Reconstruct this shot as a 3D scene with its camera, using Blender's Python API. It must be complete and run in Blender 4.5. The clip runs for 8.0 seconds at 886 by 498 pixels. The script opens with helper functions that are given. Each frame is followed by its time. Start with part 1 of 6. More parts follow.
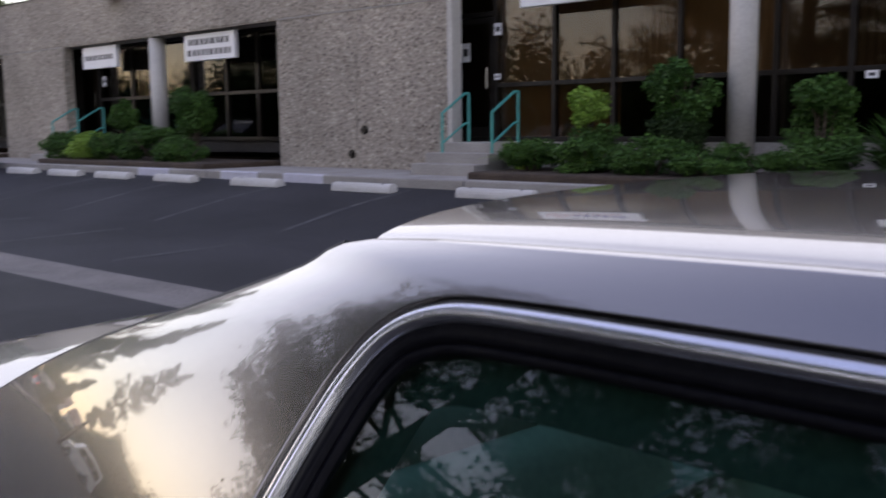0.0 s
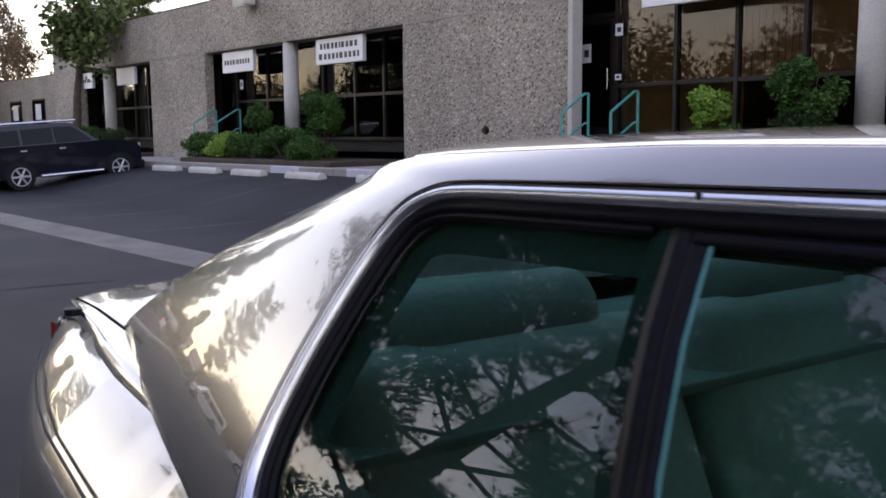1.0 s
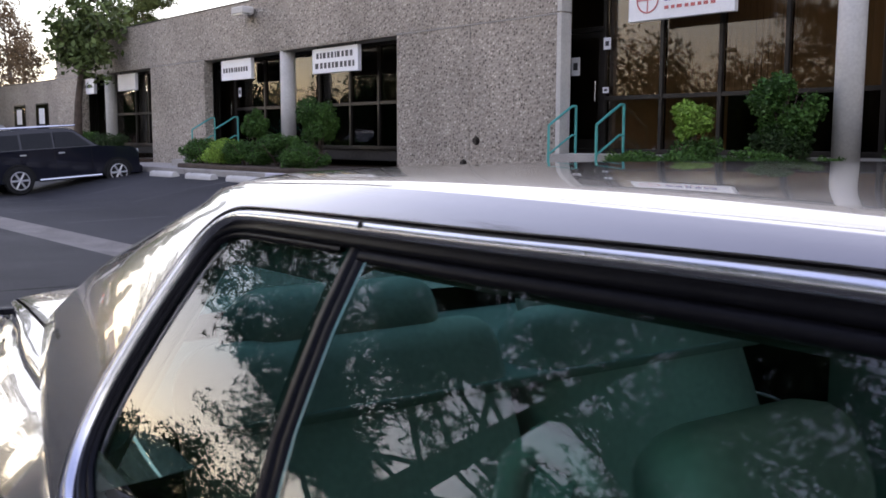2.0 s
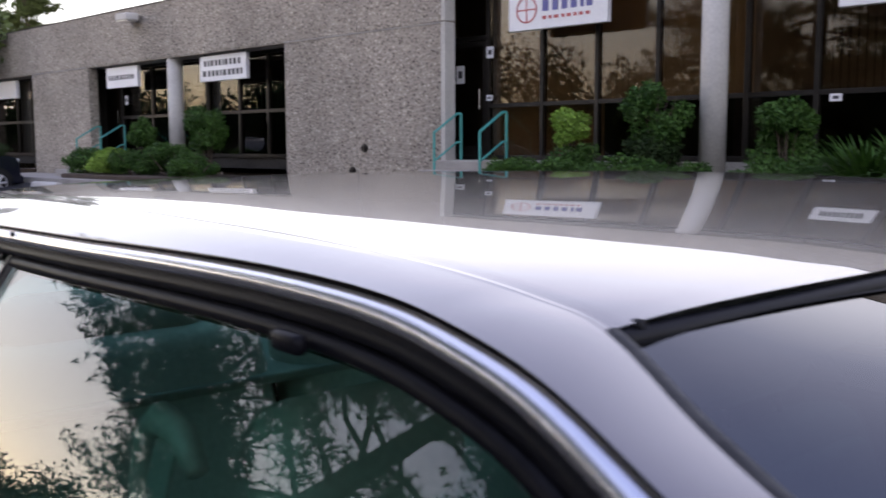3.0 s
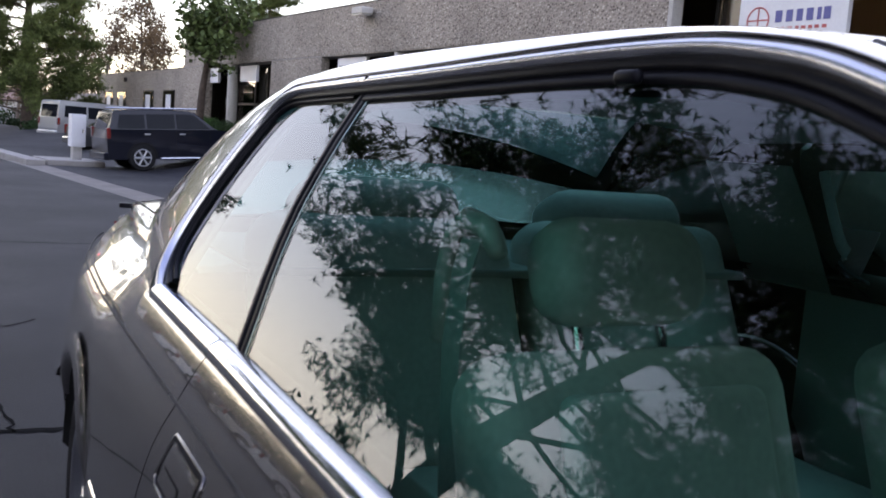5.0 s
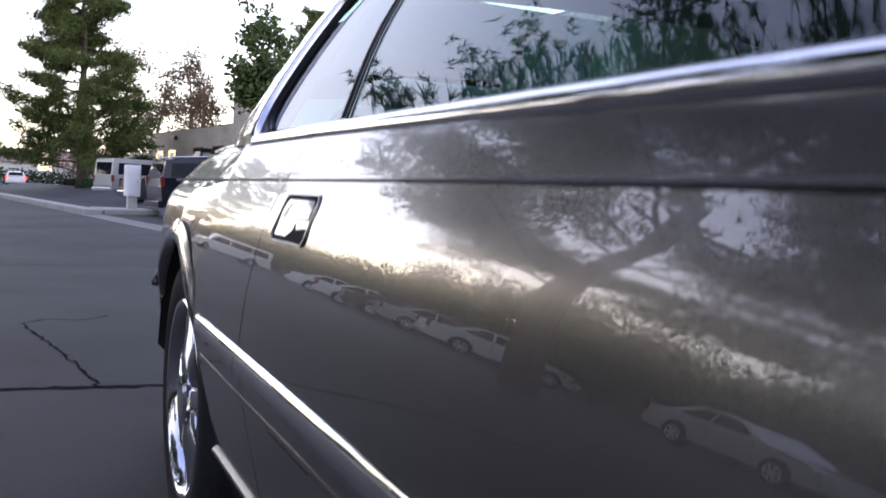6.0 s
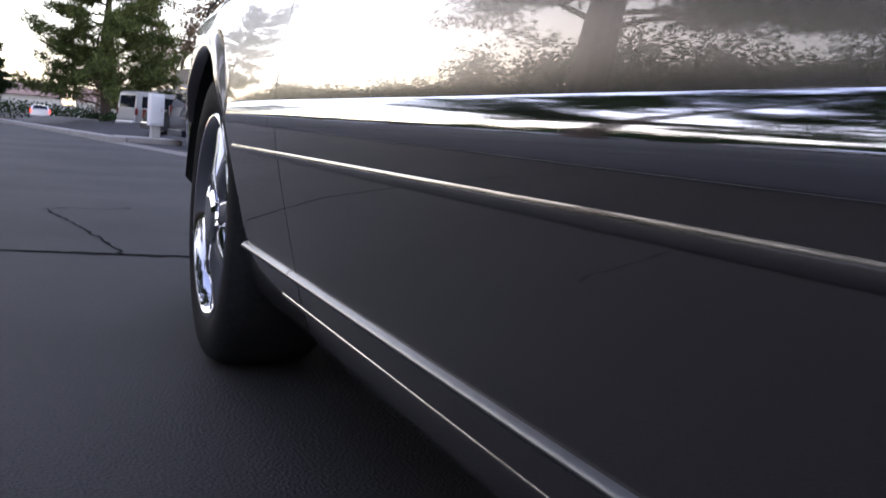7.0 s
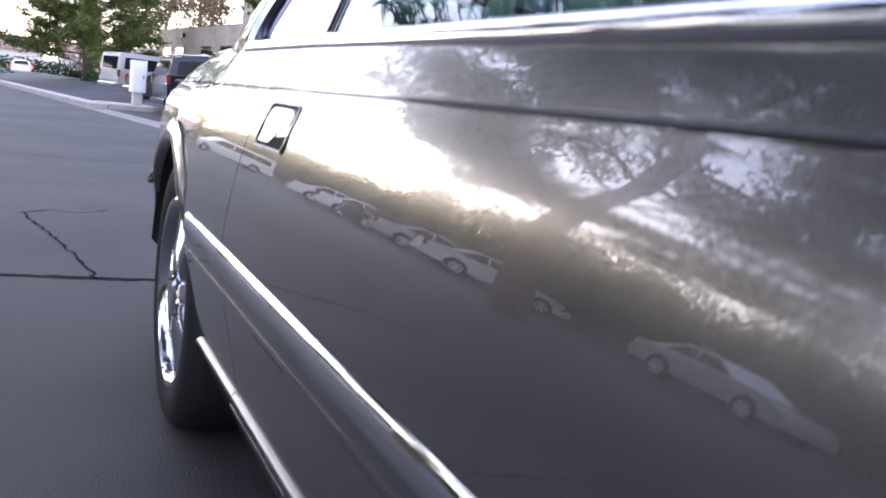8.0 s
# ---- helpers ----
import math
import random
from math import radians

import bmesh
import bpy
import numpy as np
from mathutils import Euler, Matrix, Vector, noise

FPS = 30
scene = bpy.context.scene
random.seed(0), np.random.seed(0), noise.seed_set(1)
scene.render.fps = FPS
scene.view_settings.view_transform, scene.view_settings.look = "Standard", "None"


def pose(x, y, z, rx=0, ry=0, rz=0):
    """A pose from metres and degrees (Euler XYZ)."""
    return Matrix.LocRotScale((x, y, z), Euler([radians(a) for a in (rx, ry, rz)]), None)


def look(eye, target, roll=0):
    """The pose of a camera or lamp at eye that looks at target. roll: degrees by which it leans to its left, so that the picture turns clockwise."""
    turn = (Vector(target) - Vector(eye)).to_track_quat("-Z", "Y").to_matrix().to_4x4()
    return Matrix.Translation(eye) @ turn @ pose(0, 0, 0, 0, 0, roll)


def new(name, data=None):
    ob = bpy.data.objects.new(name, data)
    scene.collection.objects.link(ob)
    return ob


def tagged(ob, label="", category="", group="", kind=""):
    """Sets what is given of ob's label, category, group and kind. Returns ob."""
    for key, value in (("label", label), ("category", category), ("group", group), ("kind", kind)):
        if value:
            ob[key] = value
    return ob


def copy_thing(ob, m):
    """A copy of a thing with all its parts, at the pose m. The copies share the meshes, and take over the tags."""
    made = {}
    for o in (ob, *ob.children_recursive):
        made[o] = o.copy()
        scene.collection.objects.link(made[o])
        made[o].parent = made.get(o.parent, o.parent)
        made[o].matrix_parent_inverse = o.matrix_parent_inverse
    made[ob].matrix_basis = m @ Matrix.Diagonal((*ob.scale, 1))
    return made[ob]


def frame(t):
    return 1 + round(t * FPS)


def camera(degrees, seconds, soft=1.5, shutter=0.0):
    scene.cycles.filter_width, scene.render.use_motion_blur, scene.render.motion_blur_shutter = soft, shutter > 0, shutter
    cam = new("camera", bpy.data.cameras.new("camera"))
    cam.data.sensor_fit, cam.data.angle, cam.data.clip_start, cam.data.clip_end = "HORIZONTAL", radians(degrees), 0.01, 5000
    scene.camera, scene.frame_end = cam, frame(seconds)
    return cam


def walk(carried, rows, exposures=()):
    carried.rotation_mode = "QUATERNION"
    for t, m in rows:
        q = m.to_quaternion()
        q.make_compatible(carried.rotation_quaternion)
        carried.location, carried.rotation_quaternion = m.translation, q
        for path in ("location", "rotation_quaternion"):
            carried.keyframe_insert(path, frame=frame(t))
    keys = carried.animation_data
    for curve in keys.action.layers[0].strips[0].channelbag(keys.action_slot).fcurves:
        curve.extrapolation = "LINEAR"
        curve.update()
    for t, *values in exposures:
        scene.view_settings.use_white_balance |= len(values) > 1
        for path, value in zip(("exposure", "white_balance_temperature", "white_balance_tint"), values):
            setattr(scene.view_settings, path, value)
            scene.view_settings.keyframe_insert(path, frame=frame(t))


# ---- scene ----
cam = camera(51.0, 8.0, soft=1.7, shutter=0.3)
walk(cam, [
    (0, pose(0.874, -1.054, 1.396, 82.54, 0.54, 48.56)),
    (0.5, pose(1.000, -1.068, 1.347, 81.91, -0.54, 56.00)),
    (1, pose(1.200, -1.170, 1.336, 82.81, 0.44, 56.28)),
    (2.5, pose(1.687, -0.997, 1.384, 83.72, -0.86, 56.33)),
    (3, pose(1.837, -0.928, 1.384, 83.71, 0.18, 50.71)),
    (3.5, pose(1.970, -0.902, 1.365, 82.83, -0.48, 47.69)),
    (4, pose(1.988, -0.887, 1.347, 82.72, -1.05, 52.46)),
    (4.5, pose(1.994, -1.027, 1.281, 82.85, -3.62, 60.36)),
    (4.7, pose(1.983, -1.083, 1.255, 82.83, -4.65, 62.29)),
    (5.8, pose(2.183, -1.263, 0.921, 86.25, -2.96, 65.87)),
    (6, pose(2.205, -1.268, 0.832, 86.89, -2.77, 65.96)),
    (6.5, pose(2.194, -1.282, 0.655, 85.75, -3.55, 66.78)),
    (7, pose(2.155, -1.267, 0.534, 83.74, -4.62, 67.31)),
    (7.5, pose(2.148, -1.258, 0.606, 82.76, -7.94, 68.22)),
    (8, pose(2.299, -1.258, 0.840, 81.62, -6.13, 66.47)),
], exposures=[(0.0, -0.25, 6440, 17), (1.2, 0.02, 6420, 16), (2.5, 0.22, 6400, 16), (3.0, 0.1, 6430, 17), (3.5, -0.2, 6400, 17), (4.0, -0.42, 6360, 16), (4.5, 0.0, 6300, 15), (5.8, 0.25, 6050, 16), (6.5, 0.1, 6080, 17), (7.0, 0.15, 6080, 17), (7.6, 1.05, 6050, 18), (8.0, 1.2, 6050, 18)])

# ---- world and light: dusk, the sun just set behind trees across the road ----
world = bpy.data.worlds.new("dusk_sky")
scene.world = world
world.use_nodes = True
wn = world.node_tree
sky = wn.nodes.new("ShaderNodeTexSky")
sky.sky_type = "NISHITA"
sky.sun_disc = False
sky.sun_elevation = radians(7.0)
sky.sun_rotation = radians(240.0)
sky.dust_density = 0.5
sky.ozone_density = 3.0
sky_light = wn.nodes["Background"]
wn.links.new(sky.outputs[0], sky_light.inputs[0])
sky_light.inputs[1].default_value = 0.20
veil = wn.nodes.new("ShaderNodeBackground")          # thin evening haze: bluish overhead, pale and brighter low down
coord = wn.nodes.new("ShaderNodeTexCoord")
split = wn.nodes.new("ShaderNodeSeparateXYZ")
haze = wn.nodes.new("ShaderNodeValToRGB")
haze.color_ramp.elements[0].position, haze.color_ramp.elements[0].color = 0.0, (1.34, 1.07, 0.80, 1)
haze.color_ramp.elements[1].position, haze.color_ramp.elements[1].color = 0.97, (0.27, 0.29, 0.48, 1)
mid = haze.color_ramp.elements.new(0.33)
mid.color = (1.20, 1.14, 1.16, 1)
low_band = haze.color_ramp.elements.new(0.15)
low_band.color = (1.30, 1.16, 1.04, 1)
high = haze.color_ramp.elements.new(0.55)
high.color = (0.66, 0.65, 0.79, 1)
wn.links.new(coord.outputs["Generated"], split.inputs[0])
wn.links.new(split.outputs["Z"], haze.inputs[0])
wn.links.new(haze.outputs[0], veil.inputs[0])
veil.inputs[1].default_value = 1.38
both = wn.nodes.new("ShaderNodeAddShader")
wn.links.new(sky_light.outputs[0], both.inputs[0])
wn.links.new(veil.outputs[0], both.inputs[1])
wn.links.new(both.outputs[0], wn.nodes["World Output"].inputs[0])
sun_data = bpy.data.lights.new("sun", "SUN")
sun_data.energy, sun_data.angle, sun_data.color = 0.5, radians(10), (1.0, 0.84, 0.68)
sun = new("sun", sun_data)
sun.matrix_world = look((-40, -24, 0.1), (0, 0, 0))


# ---- mesh helpers ----
def place(name, bm, material, parent=None, label="", smooth=False):
    """Links a bmesh as one mesh object."""
    mesh = bpy.data.meshes.new(name)
    bmesh.ops.recalc_face_normals(bm, faces=bm.faces)
    bm.to_mesh(mesh)
    bm.free()
    mesh.materials.append(material)
    if smooth:
        mesh.shade_smooth()
    ob = new(name, mesh)
    if parent:
        ob.parent = parent
    if label:
        ob["label"] = label
    return ob


def part(name, bm, material, parent, label="", smooth=False):
    return place(name, bm, material, parent, label, smooth)


def from_arrays(name, verts, faces, material, parent=None, label="", smooth=False):
    mesh = bpy.data.meshes.new(name)
    mesh.from_pydata(verts, [], faces)
    mesh.update()
    mesh.materials.append(material)
    if smooth:
        mesh.shade_smooth()
    ob = new(name, mesh)
    if parent:
        ob.parent = parent
    if label:
        ob["label"] = label
    return ob


def thing(name, m, label, category, group="", kind=""):
    ob = new(name)
    ob.matrix_world = m
    return tagged(ob, label, category, group, kind)


def add_box(bm, x0, x1, y0, y1, z0, z1, bevel=0.0, seg=2):
    r = bmesh.ops.create_cube(bm, size=1.0)
    for v in r["verts"]:
        v.co = Vector(((x0 + x1) / 2 + v.co.x * (x1 - x0), (y0 + y1) / 2 + v.co.y * (y1 - y0), (z0 + z1) / 2 + v.co.z * (z1 - z0)))
    if bevel:
        es = list({e for v in r["verts"] for e in v.link_edges})
        bmesh.ops.bevel(bm, geom=es, offset=bevel, segments=seg, affect="EDGES", profile=0.5)
    return bm


def box(x0, x1, y0, y1, z0, z1, bevel=0.0, seg=2):
    return add_box(bmesh.new(), x0, x1, y0, y1, z0, z1, bevel, seg)


def add_tube(bm, pts, r, sides=10, caps=True):
    """A round tube along points; r is a number or one radius a point."""
    pts = [Vector(p) for p in pts]
    rings = []
    for i, p in enumerate(pts):
        d = (pts[min(i + 1, len(pts) - 1)] - pts[max(i - 1, 0)]).normalized()
        a = d.orthogonal().normalized() if i == 0 else (rings_a - d * rings_a.dot(d)).normalized()
        rings_a = a
        b = d.cross(a)
        rr = r[i] if isinstance(r, (list, tuple)) else r
        rings.append([bm.verts.new(p + (a * math.cos(k * 2 * math.pi / sides) + b * math.sin(k * 2 * math.pi / sides)) * rr) for k in range(sides)])
    for q, s in zip(rings, rings[1:]):
        for k in range(sides):
            bm.faces.new((q[k], q[(k + 1) % sides], s[(k + 1) % sides], s[k]))
    if caps:
        bm.faces.new(rings[0][::-1])
        bm.faces.new(rings[-1])
    return bm


def tube(pts, r, sides=10, caps=True):
    return add_tube(bmesh.new(), pts, r, sides, caps)


def grid(rows, closed=False):
    """A sheet from rows of points."""
    bm = bmesh.new()
    vs = [[bm.verts.new(p) for p in row] for row in rows]
    for a, b in zip(vs, vs[1:]):
        n = len(a)
        for k in range(n if closed else n - 1):
            q = (a[k], a[(k + 1) % n], b[(k + 1) % n], b[k])
            try:
                bm.faces.new(q)
            except ValueError:
                pass
    bmesh.ops.remove_doubles(bm, verts=bm.verts, dist=1e-5)
    return bm


def thick(bm, d):
    """Gives a sheet a thickness."""
    bmesh.ops.recalc_face_normals(bm, faces=bm.faces)
    bmesh.ops.solidify(bm, geom=list(bm.faces), thickness=d)
    return bm


def add_prism(bm, outline, y0, y1):
    """A side outline in x, z drawn out from y0 to y1."""
    a = [bm.verts.new((x, y0, z)) for x, z in outline]
    b = [bm.verts.new((x, y1, z)) for x, z in outline]
    n = len(a)
    for k in range(n):
        bm.faces.new((a[k], a[(k + 1) % n], b[(k + 1) % n], b[k]))
    bm.faces.new(a[::-1])
    bm.faces.new(b)
    return bm


def lerp(table, x):
    xs = [t[0] for t in table]
    return float(np.interp(x, xs, [t[1] for t in table]))


# ---- materials ----
def nodes_of(name):
    m = bpy.data.materials.new(name)
    m.use_nodes = True
    return m, m.node_tree, m.node_tree.nodes["Principled BSDF"]


def surface(name, c1, c2, scale=8.0, fine=60.0, rough=0.7, metal=0.0, bump=0.2, dist=0.01, coat=0.0, spec=0.5, vary=0.0, low=0.35, high=0.65):
    """A procedural surface: two colours mixed at two scales, relief from the finer one."""
    m, t, p = nodes_of(name)
    co = t.nodes.new("ShaderNodeTexCoord")
    n1 = t.nodes.new("ShaderNodeTexNoise")
    n1.inputs["Scale"].default_value, n1.inputs["Detail"].default_value = scale, 5
    n2 = t.nodes.new("ShaderNodeTexNoise")
    n2.inputs["Scale"].default_value, n2.inputs["Detail"].default_value = fine, 4
    t.links.new(co.outputs["Object"], n1.inputs["Vector"])
    t.links.new(co.outputs["Object"], n2.inputs["Vector"])
    mix = t.nodes.new("ShaderNodeMath")
    mix.operation = "ADD"
    t.links.new(n1.outputs[0], mix.inputs[0])
    t.links.new(n2.outputs[0], mix.inputs[1])
    half = t.nodes.new("ShaderNodeMath")
    half.operation = "MULTIPLY"
    half.inputs[1].default_value = 0.5
    t.links.new(mix.outputs[0], half.inputs[0])
    ramp = t.nodes.new("ShaderNodeValToRGB")
    ramp.color_ramp.elements[0].position, ramp.color_ramp.elements[1].position = low, high
    ramp.color_ramp.elements[0].color, ramp.color_ramp.elements[1].color = (*c1, 1), (*c2, 1)
    t.links.new(half.outputs[0], ramp.inputs[0])
    out = ramp.outputs[0]
    if vary:
        info = t.nodes.new("ShaderNodeNewGeometry")
        hsv = t.nodes.new("ShaderNodeHueSaturation")
        mr = t.nodes.new("ShaderNodeMapRange")
        mr.inputs["To Min"].default_value, mr.inputs["To Max"].default_value = 1 - vary, 1 + vary
        t.links.new(info.outputs["Random Per Island"], mr.inputs["Value"])
        t.links.new(mr.outputs[0], hsv.inputs["Value"])
        t.links.new(out, hsv.inputs["Color"])
        out = hsv.outputs[0]
    t.links.new(out, p.inputs["Base Color"])
    p.inputs["Roughness"].default_value, p.inputs["Metallic"].default_value = rough, metal
    p.inputs["Coat Weight"].default_value, p.inputs["Specular IOR Level"].default_value = coat, spec
    p.inputs["Coat Roughness"].default_value = 0.02
    if bump:
        b = t.nodes.new("ShaderNodeBump")
        b.inputs["Strength"].default_value, b.inputs["Distance"].default_value = bump, dist
        t.links.new(n2.outputs[0], b.inputs["Height"])
        t.links.new(b.outputs[0], p.inputs["Normal"])
    return m


def pebble_wall():
    """Exposed-aggregate concrete: pebbles of many greys and browns set in mortar."""
    m, t, p = nodes_of("exposed_aggregate")
    co = t.nodes.new("ShaderNodeTexCoord")
    v = t.nodes.new("ShaderNodeTexVoronoi")
    v.inputs["Scale"].default_value = 19
    n = t.nodes.new("ShaderNodeTexNoise")
    n.inputs["Scale"].default_value = 0.5
    t.links.new(co.outputs["Object"], v.inputs["Vector"])
    t.links.new(co.outputs["Object"], n.inputs["Vector"])
    sep = t.nodes.new("ShaderNodeSeparateColor")
    t.links.new(v.outputs["Color"], sep.inputs[0])
    ramp = t.nodes.new("ShaderNodeValToRGB")
    e = ramp.color_ramp.elements
    e[0].color, e[1].color = (0.066, 0.056, 0.047, 1), (0.62, 0.56, 0.475, 1)
    q = e.new(0.5)
    q.color = (0.265, 0.226, 0.184, 1)
    t.links.new(sep.outputs[0], ramp.inputs[0])
    edge = t.nodes.new("ShaderNodeMapRange")
    edge.inputs["From Min"].default_value, edge.inputs["From Max"].default_value = 0.25, 0.6
    t.links.new(v.outputs["Distance"], edge.inputs["Value"])
    mix = t.nodes.new("ShaderNodeMix")
    mix.data_type = "RGBA"
    mix.inputs["B"].default_value = (0.345, 0.305, 0.255, 1)
    t.links.new(edge.outputs[0], mix.inputs["Factor"])
    t.links.new(ramp.outputs[0], mix.inputs["A"])
    st = t.nodes.new("ShaderNodeMapRange")
    st.inputs["From Min"].default_value, st.inputs["From Max"].default_value = 0.3, 0.7
    st.inputs["To Min"].default_value, st.inputs["To Max"].default_value = 0.82, 1.12
    t.links.new(n.outputs[0], st.inputs["Value"])
    hsv = t.nodes.new("ShaderNodeHueSaturation")
    t.links.new(st.outputs[0], hsv.inputs["Value"])
    t.links.new(mix.outputs["Result"], hsv.inputs["Color"])
    t.links.new(hsv.outputs[0], p.inputs["Base Color"])
    b = t.nodes.new("ShaderNodeBump")
    b.invert = True
    b.inputs["Strength"].default_value, b.inputs["Distance"].default_value = 0.9, 0.02
    t.links.new(v.outputs["Distance"], b.inputs["Height"])
    t.links.new(b.outputs[0], p.inputs["Normal"])
    p.inputs["Roughness"].default_value = 0.85
    return m


def car_paint(name, c, rough=0.24, metal=0.9):
    """Metallic paint under clear lacquer: fine flakes in the base, a smooth coat on top."""
    m, t, p = nodes_of(name)
    co = t.nodes.new("ShaderNodeTexCoord")
    n = t.nodes.new("ShaderNodeTexNoise")
    n.inputs["Scale"].default_value = 900
    big = t.nodes.new("ShaderNodeTexNoise")
    big.inputs["Scale"].default_value, big.inputs["Detail"].default_value = 3, 6
    t.links.new(co.outputs["Object"], n.inputs["Vector"])
    t.links.new(co.outputs["Object"], big.inputs["Vector"])
    ramp = t.nodes.new("ShaderNodeValToRGB")
    ramp.color_ramp.elements[0].position, ramp.color_ramp.elements[1].position = 0.3, 0.7
    ramp.color_ramp.elements[0].color = (*[k * 0.95 for k in c], 1)
    ramp.color_ramp.elements[1].color = (*[min(1, k * 1.05) for k in c], 1)
    t.links.new(n.outputs[0], ramp.inputs[0])
    t.links.new(ramp.outputs[0], p.inputs["Base Color"])
    p.inputs["Metallic"].default_value, p.inputs["Roughness"].default_value = metal, rough
    p.inputs["Coat Weight"].default_value = 1.0
    p.inputs["Coat IOR"].default_value = 1.75
    mr = t.nodes.new("ShaderNodeMapRange")
    mr.inputs["To Min"].default_value, mr.inputs["To Max"].default_value = 0.0, 0.012
    t.links.new(big.outputs[0], mr.inputs["Value"])
    t.links.new(mr.outputs[0], p.inputs["Coat Roughness"])
    return m


def pane_glass(name, tint, ior=1.5, gloss_rough=0.0):
    """Thin tinted glass: clear through, mirror gloss by Fresnel."""
    m = bpy.data.materials.new(name)
    m.use_nodes = True
    t = m.node_tree
    t.nodes.clear()
    out = t.nodes.new("ShaderNodeOutputMaterial")
    mix = t.nodes.new("ShaderNodeMixShader")
    tr = t.nodes.new("ShaderNodeBsdfTransparent")
    gl = t.nodes.new("ShaderNodeBsdfGlossy")
    fr = t.nodes.new("ShaderNodeFresnel")
    fr.inputs["IOR"].default_value = ior
    tr.inputs["Color"].default_value = (*tint, 1)
    gl.inputs["Roughness"].default_value = gloss_rough
    t.links.new(fr.outputs[0], mix.inputs[0])
    t.links.new(tr.outputs[0], mix.inputs[1])
    t.links.new(gl.outputs[0], mix.inputs[2])
    t.links.new(mix.outputs[0], out.inputs[0])
    return m


ASPHALT = surface("asphalt", (0.013, 0.013, 0.015), (0.040, 0.039, 0.043), 0.35, 130, 0.72, bump=0.8, dist=0.010, low=0.41, high=0.59, spec=0.3)
ROAD_ASPHALT = surface("worn_road_asphalt", (0.015, 0.0147, 0.015), (0.046, 0.0445, 0.044), 0.5, 150, 0.70, bump=0.7, dist=0.008, low=0.41, high=0.59, spec=0.25)
CONCRETE = surface("concrete", (0.26, 0.24, 0.22), (0.42, 0.40, 0.37), 1.6, 40, 0.9, bump=0.3)
SMOOTH_CONCRETE = surface("smooth_concrete", (0.47, 0.45, 0.42), (0.60, 0.58, 0.54), 1.2, 25, 0.85, bump=0.15)
PALE_CONCRETE = surface("pale_concrete", (0.50, 0.48, 0.45), (0.68, 0.66, 0.63), 3, 60, 0.9, bump=0.3)
AGGREGATE = pebble_wall()
BRONZE = surface("dark_bronze", (0.018, 0.015, 0.013), (0.032, 0.028, 0.024), 4, 80, 0.45, 0.6, 0.05)
WHITE_SIGN = surface("white_sign", (0.78, 0.78, 0.80), (0.86, 0.86, 0.87), 2, 30, 0.5, bump=0.0)
DARK_PRINT = surface("dark_print", (0.03, 0.03, 0.035), (0.06, 0.06, 0.07), 10, 80, 0.6, bump=0.0)
BLUE_PRINT = surface("blue_print", (0.10, 0.10, 0.30), (0.16, 0.16, 0.38), 10, 80, 0.6, bump=0.0)
RED_PRINT = surface("red_print", (0.45, 0.10, 0.10), (0.58, 0.16, 0.15), 10, 80, 0.6, bump=0.0)
TEAL = surface("teal_paint", (0.05, 0.30, 0.27), (0.09, 0.40, 0.36), 6, 60, 0.45, bump=0.1)
SHADE_GLASS = pane_glass("shopfront_glass", (0.68, 0.61, 0.52), 1.46)
BROWN_BLIND = surface("brown_blind", (0.15, 0.125, 0.10), (0.22, 0.185, 0.145), 1.5, 20, 0.9, bump=0.1)
BLIND = surface("tan_blind", (0.42, 0.32, 0.21), (0.54, 0.42, 0.29), 1.5, 20, 0.9, bump=0.1)
# room walls and floors near black, the unlit inside put into their colour
ROOM = surface("shade_black_room", (0.022, 0.020, 0.018), (0.045, 0.04, 0.035), 1, 12, 0.9, bump=0.0)
SOIL = surface("soil", (0.04, 0.028, 0.02), (0.09, 0.065, 0.045), 3, 40, 0.95, bump=0.8, dist=0.03)
LEAF = surface("leaf", (0.024, 0.066, 0.014), (0.078, 0.160, 0.030), 0.9, 14, 0.6, bump=0.0, vary=0.45, spec=0.2)
LEAF_OLIVE = surface("olive_leaf", (0.045, 0.072, 0.020), (0.13, 0.165, 0.055), 0.9, 14, 0.6, bump=0.0, vary=0.45, spec=0.2)
LEAF_LIME = surface("lime_leaf", (0.13, 0.26, 0.035), (0.30, 0.44, 0.08), 0.9, 14, 0.6, bump=0.0, vary=0.4, spec=0.2)
LEAF_DARK = surface("dark_leaf", (0.016, 0.034, 0.012), (0.045, 0.075, 0.024), 0.8, 12, 0.7, bump=0.0, vary=0.4, spec=0.15)
# the pine needle colour again, lightened as if sunlit
SUNLIT_NEEDLE = surface("sunlit_pine_needle", (0.055, 0.078, 0.022), (0.15, 0.175, 0.055), 0.8, 12, 0.7, bump=0.0, vary=0.5, spec=0.15)
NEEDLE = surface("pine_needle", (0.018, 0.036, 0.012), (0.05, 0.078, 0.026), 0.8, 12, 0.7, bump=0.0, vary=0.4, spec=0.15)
LEAF_RUST = surface("autumn_leaf", (0.10, 0.065, 0.03), (0.21, 0.14, 0.07), 0.9, 12, 0.65, bump=0.0, vary=0.4)
BARK = surface("bark", (0.05, 0.035, 0.025), (0.12, 0.09, 0.07), 4, 40, 0.95, bump=0.9, dist=0.03)
PALE_BARK = surface("pale_bark", (0.14, 0.11, 0.09), (0.24, 0.20, 0.17), 4, 40, 0.9, bump=0.5, dist=0.02)

